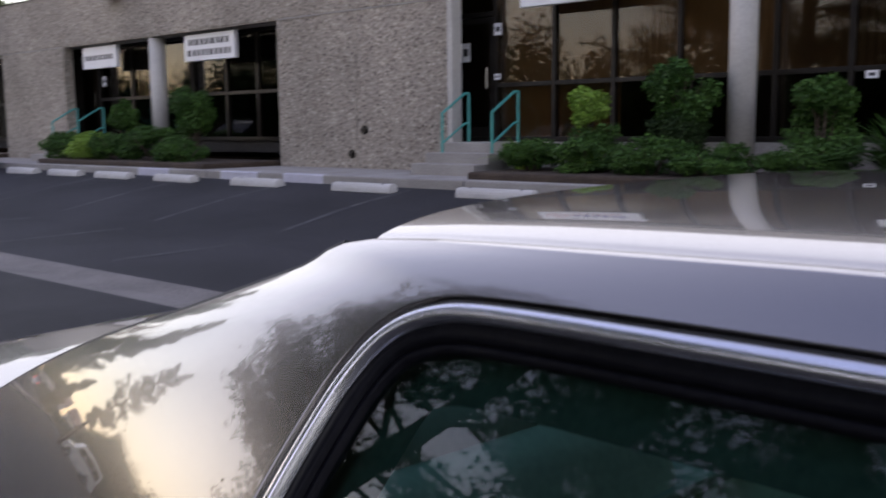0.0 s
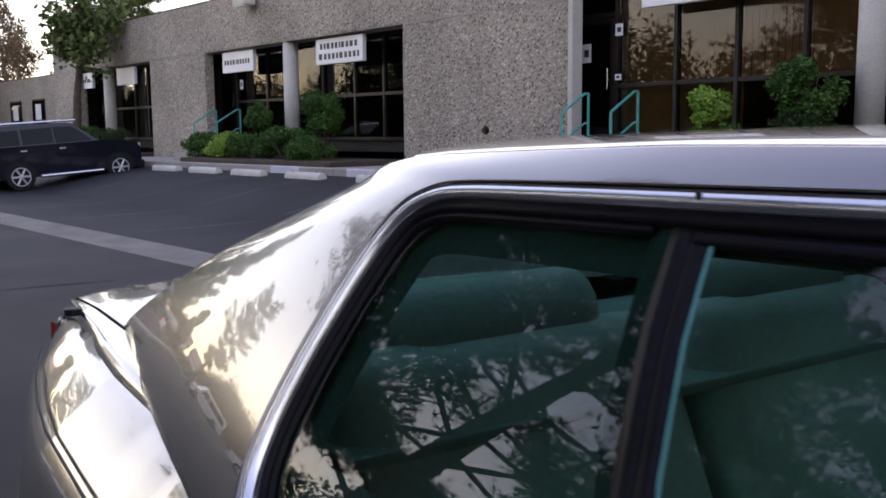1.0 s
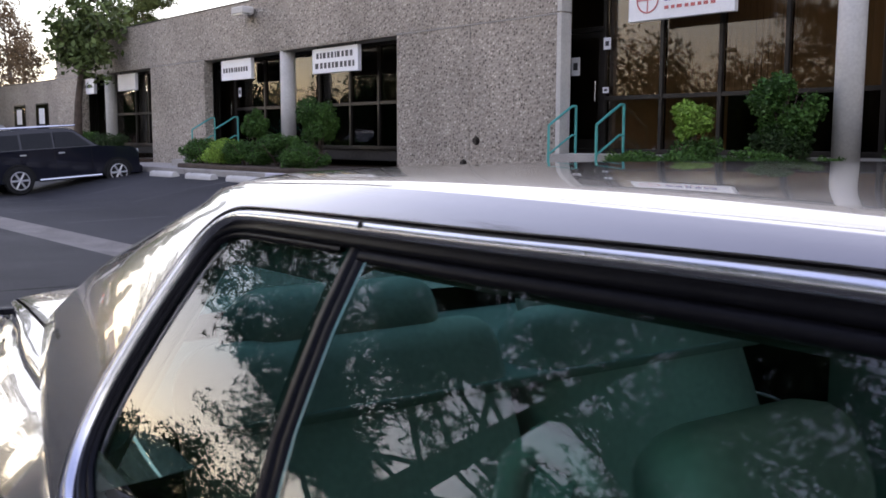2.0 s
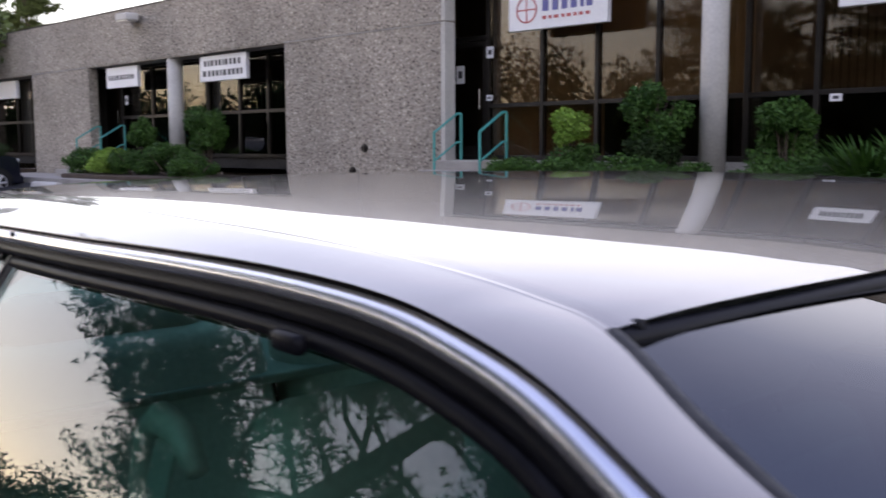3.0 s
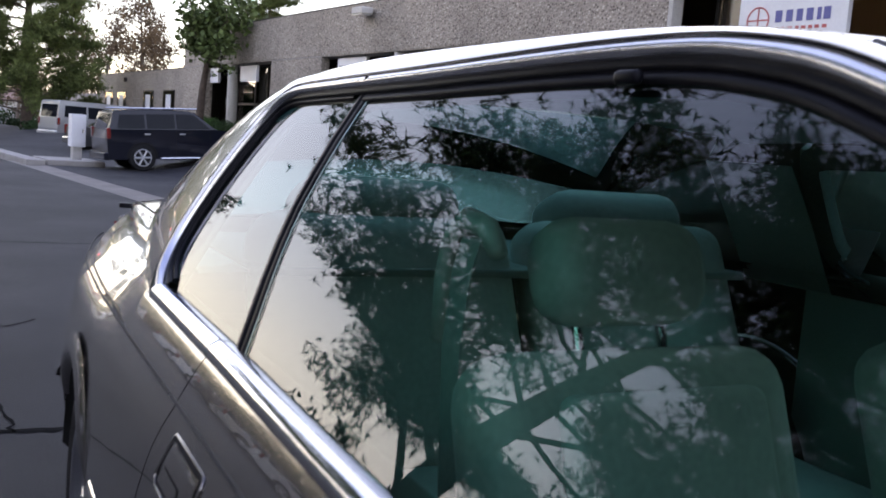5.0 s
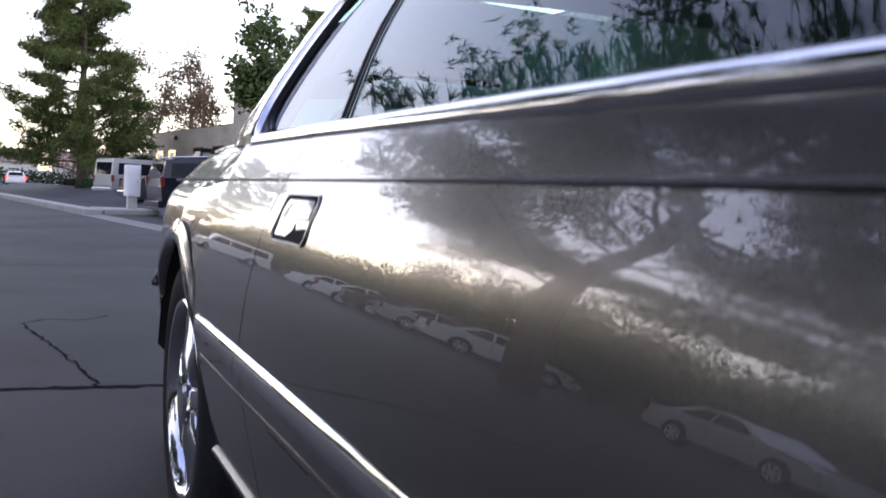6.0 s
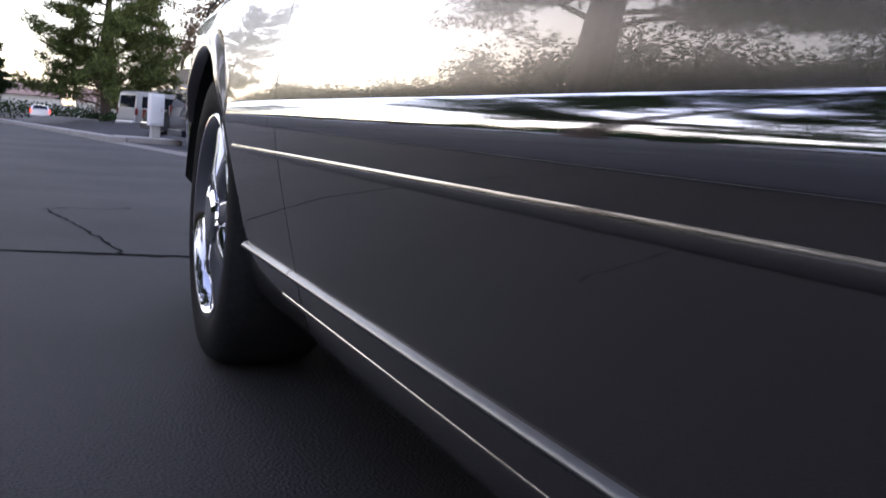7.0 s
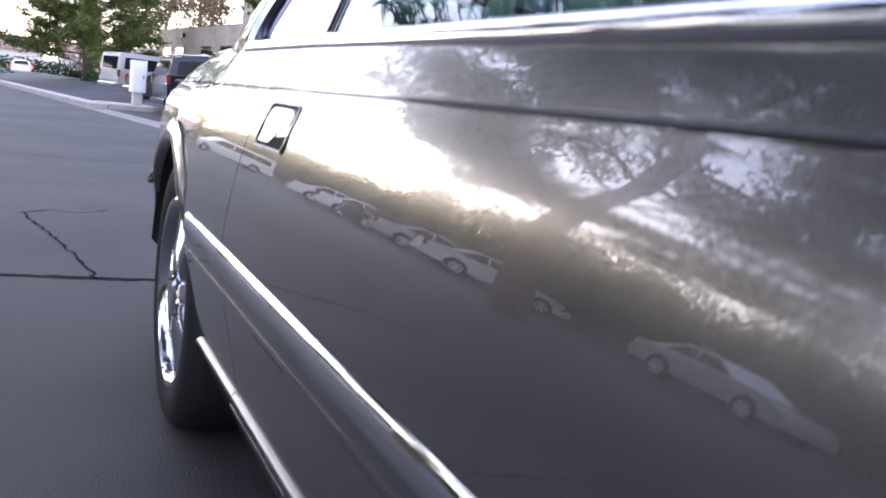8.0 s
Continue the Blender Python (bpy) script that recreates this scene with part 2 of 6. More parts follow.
PAINT = car_paint("champagne_paint", (0.230, 0.212, 0.203))
CHROME = surface("chrome", (0.78, 0.78, 0.80), (0.86, 0.86, 0.88), 2, 20, 0.06, 1.0, 0.02, 0.001)
SATIN = surface("satin_bright", (0.58, 0.58, 0.60), (0.66, 0.66, 0.68), 2, 20, 0.16, 1.0, 0.02, 0.001)
DULL_STRIP = surface("dull_metal_strip", (0.28, 0.28, 0.29), (0.36, 0.36, 0.37), 3, 40, 0.34, 1.0, 0.03, 0.001)
TRIM_BRIGHT = surface("bright_window_trim", (0.74, 0.74, 0.77), (0.82, 0.82, 0.85), 2, 20, 0.24, 1.0, 0.02, 0.001)
RUBBER = surface("black_rubber", (0.004, 0.004, 0.006), (0.009, 0.009, 0.012), 6, 120, 0.42, bump=0.1, dist=0.001, spec=0.12)
DUSTY_RUBBER = surface("dusty_rubber", (0.03, 0.03, 0.032), (0.075, 0.074, 0.072), 9, 140, 0.6, bump=0.2, dist=0.001, spec=0.3)
# near black for gaps, wells and recesses, their shade put into the colour
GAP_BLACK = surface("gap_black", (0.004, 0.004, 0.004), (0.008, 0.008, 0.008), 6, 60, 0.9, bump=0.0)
TYRE = surface("tyre_rubber", (0.010, 0.010, 0.011), (0.022, 0.022, 0.023), 8, 90, 0.7, bump=0.3, dist=0.003, spec=0.2)
AUTO_GLASS = pane_glass("green_auto_glass", (0.50, 0.86, 0.75), 1.68)
REAR_GLASS = pane_glass("tinted_rear_glass", (0.60, 0.88, 0.79), 1.7)
DARK_GLASS = pane_glass("windscreen_glass", (0.05, 0.065, 0.07), 2.5)
LEATHER = surface("pale_leather", (0.30, 0.33, 0.305), (0.40, 0.43, 0.39), 5, 90, 0.5, bump=0.3, dist=0.002)
TRIM_GREY = surface("grey_trim", (0.19, 0.215, 0.20), (0.26, 0.285, 0.265), 5, 120, 0.75, bump=0.25, dist=0.002)
TRIM_DARK = surface("dark_trim", (0.03, 0.03, 0.03), (0.06, 0.06, 0.06), 5, 120, 0.7, bump=0.2, dist=0.002)
LAMP_RED = surface("red_lens", (0.13, 0.008, 0.008), (0.20, 0.012, 0.012), 3, 60, 0.2, coat=1.0, bump=0.05)
LAMP_CLEAR = surface("clear_lens", (0.55, 0.55, 0.55), (0.72, 0.72, 0.72), 3, 60, 0.08, 0.3, coat=1.0, bump=0.05)
WHITE_PAINT = car_paint("white_car_paint", (0.70, 0.70, 0.70), 0.35, 0.0)
NAVY_PAINT = car_paint("navy_car_paint", (0.004, 0.005, 0.014), 0.4, 0.0)
for slot, value in (("Coat Weight", 0.8), ("Coat IOR", 1.45), ("Specular IOR Level", 0.12)):
    NAVY_PAINT.node_tree.nodes["Principled BSDF"].inputs[slot].default_value = value
SILVER_PAINT = car_paint("silver_car_paint", (0.42, 0.43, 0.44), 0.35, 0.6)
BLACK_PAINT = car_paint("black_car_paint", (0.02, 0.02, 0.022), 0.3, 0.1)

# ---- ground: road, gutter, rising parking lot, kerb and walk, in the building's frame (u along it, w away from the road) ----
TURN = radians(7.6)
B = Matrix.Rotation(TURN, 4, "Z") @ Matrix.Translation((0, 10.86, 0))


def lot_z(w):
    """Height of the ground at a distance w from the building's face."""
    return float(np.interp(w, [-7.3, -5.0, -3.4, -2.05], [0.0, 0.03, 0.34, 0.52]))


def sheet(us, ws, zf):
    return grid([[(u, w, zf(w)) for w in ws] for u in us])


def xform(bm, m):
    bmesh.ops.transform(bm, matrix=m, verts=bm.verts)
    return bm


ground = place("ground", box(-900, 900, -900, 900, -0.9, -0.35), SOIL)
tagged(ground, "bare dusty earth reaching to the horizon", "ground", kind="structure")
road = place("road", xform(grid([[(u, w, 0.0) for w in (-120, -60, -30, -15, -7.95)] for u in np.linspace(-200, 120, 33)]), B), ROAD_ASPHALT)
tagged(road, "worn dark grey asphalt road with fine cracks", "road", kind="structure")
lot = place("parking_lot", xform(sheet(np.linspace(-75, 60, 28), [-7.3, -6.4, -5.6, -5.2, -4.6, -4.0, -3.4, -2.7, -2.05], lot_z), B), ASPHALT)
tagged(lot, "dark asphalt parking lot rising to the building", "parking lot", kind="structure")
WORN_CONCRETE = surface("worn_concrete", (0.15, 0.135, 0.12), (0.27, 0.245, 0.22), 1.6, 40, 0.9, bump=0.3)
gutter = place("gutter", xform(grid([[(u, -7.95, 0.0), (u, -7.72, -0.02), (u, -7.62, -0.035), (u, -7.52, -0.02), (u, -7.3, 0.0)] for u in np.linspace(-24.5, 60, 40)]), B), WORN_CONCRETE)
tagged(gutter, "pale concrete drainage gutter strip in the asphalt", "gutter", kind="structure")

KERB_TOP = 0.66
kerb = thing("kerb", B, "weathered grey concrete kerb along the planted walk", "kerb", kind="structure")
for k in range(32):
    u = -35 + k * 3.05
    part("kerb_stone", box(u, u + 3.03, -2.05, -1.90, 0.35, KERB_TOP, 0.02), CONCRETE, kerb)
FADED_WHITE = surface("faded_kerb_paint", (0.50, 0.49, 0.56), (0.66, 0.65, 0.72), 2.5, 40, 0.8, bump=0.3)
for u0, u1 in ((-15.95, -14.85), (-13.23, -12.15), (-11.48, -10.47)):
    part("painted_section", box(u0, u1, -2.056, -1.93, 0.47, KERB_TOP + 0.004, 0.02), FADED_WHITE, kerb, "faded white painted kerb section")
walk_way = place("pavement", xform(box(-35, 62, -1.90, 0.05, 0.3, KERB_TOP - 0.005), B), CONCRETE)
tagged(walk_way, "plain concrete walk along the building", "pavement", kind="structure")

# painted bay lines and wheel stops
LINE_PAINT = surface("faded_line_paint", (0.035, 0.035, 0.038), (0.15, 0.15, 0.15), 2.5, 30, 0.9, bump=0.2, low=0.42, high=0.72)
bays = thing("bay_markings", B, "faded white painted parking bay lines", "marking", kind="structure")
for k in range(12):
    u = -33.2 + k * 2.75
    bm = bmesh.new()
    ws = np.linspace(-6.9, -2.2, 14)
    vs = [[bm.verts.new((u + s + (w + 2) * 0.0, w, lot_z(w) + 0.004)) for s in (-0.05, 0.05)] for w in ws]
    for a, b in zip(vs, vs[1:]):
        bm.faces.new((a[0], a[1], b[1], b[0]))
    part("line", bm, LINE_PAINT, bays)


def wheel_stop():
    ob = thing("wheel_stop", Matrix(), "pale concrete wheel stop at the head of a parking bay", "wheel stop", "wheel stops")
    bm = bmesh.new()
    add_prism(bm, [(-0.10, 0.0), (-0.085, 0.08), (-0.05, 0.125), (0.05, 0.125), (0.085, 0.08), (0.10, 0.0)], -0.62, 0.62)
    bmesh.ops.bevel(bm, geom=list(bm.edges), offset=0.012, segments=2, affect="EDGES")
    part("block", xform(bm, Matrix.Rotation(radians(90), 4, "Z")), PALE_CONCRETE, ob)
    for s in (-0.42, 0.42):
        part("bolt_head", tube([(s, 0, 0.12), (s, 0, 0.131)], 0.018, 8), BRONZE, ob)
    return ob


stop = wheel_stop()
first = True
for u in (-20.07, -18.14, -16.2, -14.06, -11.69, -9.17, -6.7):
    m = B @ Matrix.Translation((u, -2.42, lot_z(-2.42) - 0.004)) @ Matrix.Rotation(radians(random.uniform(-2, 2)), 4, "Z") @ Matrix.Rotation(radians(5.9), 4, "X")
    if first:
        stop.matrix_world, first = m, False
    else:
        copy_thing(stop, m)

# ---- the building ----
HEAD, HIGH_HEAD, TOP, BASE = 3.55, 4.32, 4.85, 0.62
house = thing("office_building", B, "low office block of grey exposed-aggregate concrete with recessed shopfronts", "building")
OPEN = [(-32.0, -26.2), (-22.65, -14.05), (-9.5, 6.5)]      # recessed bays
PIERS = [(-34.5, -32.0), (-26.2, -22.65), (-14.05, -9.5), (6.5, 11.0)]
DEPTH = 0.75
for a, b in PIERS:
    joints = [a] + ([-11.8] if a == -14.05 else []) + [b]
    for p, q in zip(joints, joints[1:]):
        part("wall_panel", box(p + 0.006, q - 0.006, 0, 0.24, BASE, HEAD - 0.012, 0.012), AGGREGATE, house, "exposed pebble concrete panel")
    part("corner_trim", box(b - 0.09, b + 0.008, -0.012, 0.25, BASE, HEAD - 0.012, 0.006), SMOOTH_CONCRETE if b == -9.5 else AGGREGATE, house)
    part("ledge", box(a + 0.004, b - 0.1, -0.013, 0.1, HEAD - 0.034, HEAD - 0.005, 0.006), CONCRETE, house, "pale weathered joint ledge")
    part("inner_return", box(a, b - 0.75, 0.245, DEPTH, BASE, HEAD - 0.02), BRONZE, house)
fascia_cuts = [-34.5, -28.9, -24.4, -18.35, -11.8, -9.5, -4.5, 1.0, 6.5, 11.0]
for p, q in zip(fascia_cuts, fascia_cuts[1:]):
    part("fascia_panel", box(p + 0.006, q - 0.006, 0.0, 0.26, HIGH_HEAD if -9.6 < p < 6 else HEAD, TOP, 0.012), AGGREGATE, house, "exposed pebble concrete fascia")
part("reveal_band", box(-34.5, -9.5, 0.012, 0.2, HEAD - 0.03, HEAD + 0.012), AGGREGATE, house)
part("corner_trim", box(-9.59, -9.492, -0.012, 0.25, HEAD + 0.014, HIGH_HEAD, 0.006), SMOOTH_CONCRETE, house)
part("roof", box(-34.5, 11.0, 0.26, 12, TOP - 0.25, TOP - 0.15), SMOOTH_CONCRETE, house)
part("coping", box(-34.52, 11.02, -0.015, 0.30, TOP, TOP + 0.035, 0.008), BRONZE, house, "dark metal coping")
part("side_wall", box(-34.5, -34.2, 0.26, 12, BASE, TOP), AGGREGATE, house)
part("side_wall", box(10.7, 11.0, 0.26, 12, BASE, TOP), AGGREGATE, house)
part("back_wall", box(-34.5, 11.0, 12, 12.3, 0, TOP), AGGREGATE, house)
for a, b in OPEN:
    top = HIGH_HEAD if a == -9.5 else HEAD
    part("soffit", box(a - 0.75, b, 0.26, DEPTH + 0.2, top, top + 0.08), SMOOTH_CONCRETE, house)
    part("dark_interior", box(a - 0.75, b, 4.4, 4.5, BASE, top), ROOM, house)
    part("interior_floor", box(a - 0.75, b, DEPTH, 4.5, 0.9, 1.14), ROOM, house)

# round concrete columns
column = thing("column", B @ Matrix.Translation((-18.65, 0.22, BASE)), "smooth grey round concrete column", "column", "entrance columns")
bm = bmesh.new()
add_tube(bm, [(0, 0, 0), (0, 0, HEAD - BASE)], 0.185, 28)
part("shaft", bm, SMOOTH_CONCRETE, column, smooth=False)
column.children[0].data.shade_smooth()
copy_thing(column, B @ Matrix.Translation((-29.9, 0.22, BASE)))
for u in (-4.55, 1.0):
    tall_column = thing("column", B @ Matrix.Translation((u, 0.22, BASE)), "tall smooth grey round concrete column", "column", "entrance columns")
    part("shaft", tube([(0, 0, 0), (0, 0, HIGH_HEAD - BASE)], 0.185, 28), SMOOTH_CONCRETE, tall_column, smooth=True)


def shopfront(u0, u1, door_u, mullions, sill, blinds, label, top=HEAD):
    """Bronze-framed glazing set back in a bay: frame members, panes, blinds behind, one door."""
    ob = thing("shopfront", B @ Matrix.Translation((0, DEPTH, 0)), label, "shopfront", "shopfronts")
    floor = 1.15
    posts = sorted([u0 + 0.03, u1 - 0.03, door_u, door_u + 1.0] + mullions)
    for u in posts:
        part("mullion", box(u - 0.035, u + 0.035, -0.06, 0.06, floor, top, 0.006), BRONZE, ob)
    for z in (floor + 0.05, top - 0.03):
        part("rail", box(u0, u1, -0.055, 0.055, z - 0.05, z + 0.03, 0.006), BRONZE, ob)
    for a, b in zip(posts, posts[1:]):
        if abs(a - door_u) < 0.01:
            door = part("door", box(a + 0.04, b - 0.04, -0.03, 0.03, floor, floor + 2.1, 0.006), BRONZE, ob, "dark bronze glazed door")
            part("door_pane", box(a + 0.14, b - 0.14, -0.036, 0.036, floor + 0.25, floor + 2.0), SHADE_GLASS, door)
            part("pull_handle", tube([(b - 0.16, -0.09, floor + 0.9), (b - 0.16, -0.09, floor + 1.25)], 0.014), SATIN, door)
            part("transom", box(a, b, -0.055, 0.055, floor + 2.11, floor + 2.19, 0.004), BRONZE, ob)
            part("pane", box(a + 0.04, b - 0.04, -0.006, 0.006, floor + 2.2, top - 0.07), SHADE_GLASS, ob)
            continue
        part("sill_rail", box(a + 0.036, b - 0.036, -0.05, 0.05, sill - 0.035, sill + 0.035, 0.004), BRONZE, ob)
        part("pane", box(a + 0.036, b - 0.036, -0.006, 0.006, sill + 0.036, top - 0.07), SHADE_GLASS, ob).visible_shadow = False
        part("pane", box(a + 0.036, b - 0.036, -0.006, 0.006, floor + 0.08, sill - 0.036), SHADE_GLASS, ob)
        if blinds:
            bm = bmesh.new()
            n = max(3, int((b - a) / 0.1))
            for k in range(n):
                x = a + (k + 0.5) * (b - a) / n
                add_box(bm, x - 0.046, x + 0.046, 0.20, 0.203, (floor if b < -6.7 else sill) + 0.03, top - 0.1)
                bmesh.ops.rotate(bm, verts=bm.verts[-8:], cent=(x, 0.2, 2), matrix=Matrix.Rotation(radians(14 + random.uniform(-5, 5)), 3, "Z"))
            if a < -4.5:
                part("blind", bm, BLIND, ob, "tan vertical blinds")
            else:
                part("blind", bm, BROWN_BLIND, ob, "drawn brown vertical blinds")
    return ob


shopfront(-10.2, 6.5, -10.12, [-7.93, -6.83, -5.73, -4.3, -3.3, -2.1, -0.9, 0.4, 2.0, 3.5, 5.0], 2.1, True, "dark bronze glazed shopfront with tan vertical blinds", HIGH_HEAD)
shopfront(-23.35, -14.05, -23.2, [-20.6, -19.3, -18.0, -16.7, -15.6], 2.2, False, "dark bronze glazed shopfront in deep shade")
shopfront(-32.7, -26.2, -32.5, [-29.0, -28.0, -27.1], 2.2, False, "dark bronze glazed shopfront in deep shade")


def bars(ob, x0, x1, z, h, y, material, gaps):
    """Plain printed bars standing for a line of writing."""
    x = x0
    for g in gaps:
        w = (x1 - x0) * g
        part("print_bar", box(x, x + w * 0.62, y - 0.004, y, z - h / 2, z + h / 2), material, ob)
        x += w


def hanging_sign(u0, u1, z0, z1, lines, label, top=HEAD):
    ob = thing("hanging_sign", B @ Matrix.Translation((0, 0.2, 0)), label, "sign", "business signs")
    part("board", box(u0, u1, -0.05, 0.05, z0, z1, 0.008), WHITE_SIGN, ob)
    for u in (u0 + 0.15, u1 - 0.15):
        part("hanger", tube([(u, 0, z1 - 0.01), (u, 0, top + 0.02)], 0.012, 6), BRONZE, ob)
    for z, h, a, b, material, gaps in lines:
        bars(ob, u0 + (u1 - u0) * a, u0 + (u1 - u0) * b, z, h, -0.052, material, gaps)
    return ob


hanging_sign(-17.45, -15.62, 2.90, 3.47, [(3.30, 0.13, 0.1, 0.92, DARK_PRINT, (0.1, 0.08, 0.12, 0.1, 0.1, 0.06, 0.12, 0.1, 0.12, 0.1)), (3.07, 0.13, 0.07, 0.95, DARK_PRINT, (0.13, 0.1, 0.1, 0.1, 0.08, 0.12, 0.1, 0.1, 0.1, 0.07))], "white hanging sign board with two lines of dark print")
hanging_sign(-21.95, -20.33, 2.94, 3.47, [(3.2, 0.12, 0.08, 0.92, DARK_PRINT, (0.1, 0.12, 0.1, 0.12, 0.06, 0.1, 0.1, 0.1, 0.1, 0.1))], "white hanging sign board with one line of dark print")
hanging_sign(-29.1, -27.7, 2.92, 3.45, [], "white hanging sign board with worn blank face")
hanging_sign(-32.3, -31.2, 2.92, 3.45, [(3.18, 0.1, 0.12, 0.9, DARK_PRINT, (0.2, 0.15, 0.25, 0.2, 0.2))], "white hanging sign board with dark print")
big = hanging_sign(-8.2, -6.28, 3.26, 3.99, [(3.62, 0.18, 0.36, 0.92, BLUE_PRINT, (0.18, 0.17, 0.16, 0.17, 0.1, 0.17)), (3.43, 0.05, 0.36, 0.90, RED_PRINT, (0.12, 0.1, 0.14, 0.1, 0.12, 0.1, 0.12, 0.12))], "white hanging sign board with blue and pale red print", HIGH_HEAD)
ring = bmesh.new()
add_tube(ring, [(-7.83 + 0.2 * math.cos(a), -0.054, 3.58 + 0.2 * math.sin(a)) for a in np.linspace(0, 2 * math.pi, 33)], 0.012, 6, False)
part("round_emblem", ring, RED_PRINT, big)
part("emblem_bar", box(-8.02, -7.64, -0.056, -0.052, 3.57, 3.59), RED_PRINT, big)
part("emblem_bar", box(-7.84, -7.82, -0.056, -0.052, 3.39, 3.77), RED_PRINT, big)
hanging_sign(-2.85, -2.02, 3.12, 3.52, [(3.32, 0.16, 0.14, 0.86, DARK_PRINT, (0.1, 0.1, 0.1, 0.1, 0.1, 0.1, 0.1, 0.1, 0.1, 0.1))], "small white hanging sign board with dark print", HIGH_HEAD)

# paper notices and suite plates on doors and glass
for u, z, w, h, y in ((-9.78, 2.68, 0.20, 0.32, 0.0), (-9.05, 3.03, 0.16, 0.20, -0.07), (-9.06, 2.24, 0.13, 0.1, -0.07), (-3.03, 2.02, 0.16, 0.10, -0.07), (-21.9, 2.66, 0.15, 0.25, -0.07)):
    ob = thing("notice", B @ Matrix.Translation((u, DEPTH + y - 0.04 if y == 0 else DEPTH + y, z)), "small white paper notice stuck on dark glass", "notice", "notices")
    part("paper", box(-w / 2, w / 2, -0.004, 0.0, -h / 2, h / 2), WHITE_SIGN, ob)
    part("print_bar", box(-w / 4, w / 4, -0.007, -0.0045, -h / 5, h / 5), DARK_PRINT, ob)

# flood lamp on the fascia, pipe stub in the wall
lamp = thing("wall_lamp", B @ Matrix.Translation((-20.0, 0, 4.55)), "grey boxy wall-mounted floodlight", "wall lamp")
part("bracket", box(-0.08, 0.08, -0.08, 0.0, -0.08, 0.12, 0.01), SATIN, lamp)
part("housing", box(-0.28, 0.28, -0.42, -0.08, -0.06, 0.12, 0.03), SMOOTH_CONCRETE, lamp)
part("lens", box(-0.24, 0.24, -0.39, -0.11, -0.085, -0.058, 0.01), LAMP_CLEAR, lamp)
for u, z in ((-11.6, 1.36), (-11.95, 0.92)):
    stub = thing("pipe_stub", B @ Matrix.Translation((u, 0, z)), "dark round pipe outlet in the pebble wall", "pipe", "pipe outlets")
    part("pipe", tube([(0, -0.06, 0), (0, 0.1, 0)], 0.055, 14), BRONZE, stub)
    part("flange", tube([(0, -0.012, 0), (0, 0.004, 0)], 0.085, 14), BRONZE, stub)

# entrance steps and handrails
steps = thing("entrance_steps", B, "plain concrete steps up to the glazed door", "steps")
for k, (w0, w1, z) in enumerate(((-1.15, 0.26, 0.83), (-0.80, 0.26, 0.99), (-0.45, 0.74, 1.15))):
    part("step", box(-9.4, -8.1, w0, w1, 0.6 + k * 0.16, z, 0.012), CONCRETE, steps)


def handrail(u, label, wall_side):
    ob = thing("handrail", B @ Matrix.Translation((u, 0, 0)), label, "handrail", "entrance handrails")
    part("top_rail", tube([(0, 0.1, 1.95), (0, 0.0, 1.95), (0, -0.58, 1.62)], 0.022, 8), TEAL, ob)
    part("mid_rail", tube([(0, 0.1, 1.46), (0, 0.0, 1.46), (0, -0.58, 1.14)], 0.018, 8), TEAL, ob)
    part("post", tube([(0, 0.1, 1.15), (0, 0.1, 1.95)], 0.022, 8), TEAL, ob)
    part("post", tube([(0, -0.58, 0.97), (0, -0.58, 1.62)], 0.022, 8), TEAL, ob)
    return ob


handrail(-9.22, "teal painted tubular handrail beside the entrance steps", 1)
handrail(-8.2, "teal painted tubular handrail beside the entrance steps", 0)
handrail(-22.3, "teal painted tubular handrail beside the entrance steps", 0)
handrail(-21.0, "teal painted tubular handrail beside the entrance steps", 0)
steps2 = thing("entrance_steps", B, "plain concrete steps up to the glazed door", "steps")
for k, (w0, w1, z) in enumerate(((-1.15, 0.26, 0.83), (-0.80, 0.26, 0.99), (-0.45, 0.74, 1.15))):
    part("step", box(-22.4 if k < 2 else -22.6, -20.9, w0, w1, 0.6 + k * 0.16, z, 0.012), CONCRETE, steps2)

landing = part("landing", box(-10.2, 6.4, 0.26, 0.74, 0.7, 1.146), CONCRETE, steps)

# far wing of the block, set back, with paired windows, and a low enclosure wall
wing = thing("far_wing", B @ Matrix.Translation((0, 4.0, 0)), "far grey concrete wing with paired dark windows", "building")
part("wall", box(-63, -34.6, 0, 8, 0, 4.25), AGGREGATE, wing)
part("coping", box(-63.02, -34.6, -0.02, 8, 4.25, 4.29), BRONZE, wing)
for u in (-60.6, -57.7, -52.25, -48.6, -43.3, -39.7):
    w = part("window", box(u - 0.95, u + 0.95, -0.03, 0.02, 1.2, 3.15), BRONZE, wing)
    part("pane", box(u - 0.88, u + 0.88, -0.036, -0.028, 1.27, 3.08), SHADE_GLASS, w)
    part("notice", box(u - 0.42, u + 0.42, -0.042, -0.037, 2.1, 2.9), WHITE_SIGN, w)
part("wall_lamp", box(-57.0, -56.7, -0.2, 0, 3.7, 3.95, 0.02), BRONZE, wing)
pen = thing("enclosure_wall", B @ Matrix.Translation((0, 4.6, 0)), "low tan concrete enclosure wall", "wall")
part("wall", box(-80.5, -63.2, 0, 6, 0, 3.1), CONCRETE, pen)
part("wall_lamp", box(-79.5, -79.1, -0.1, 0, 2.2, 2.5, 0.02), BRONZE, pen)

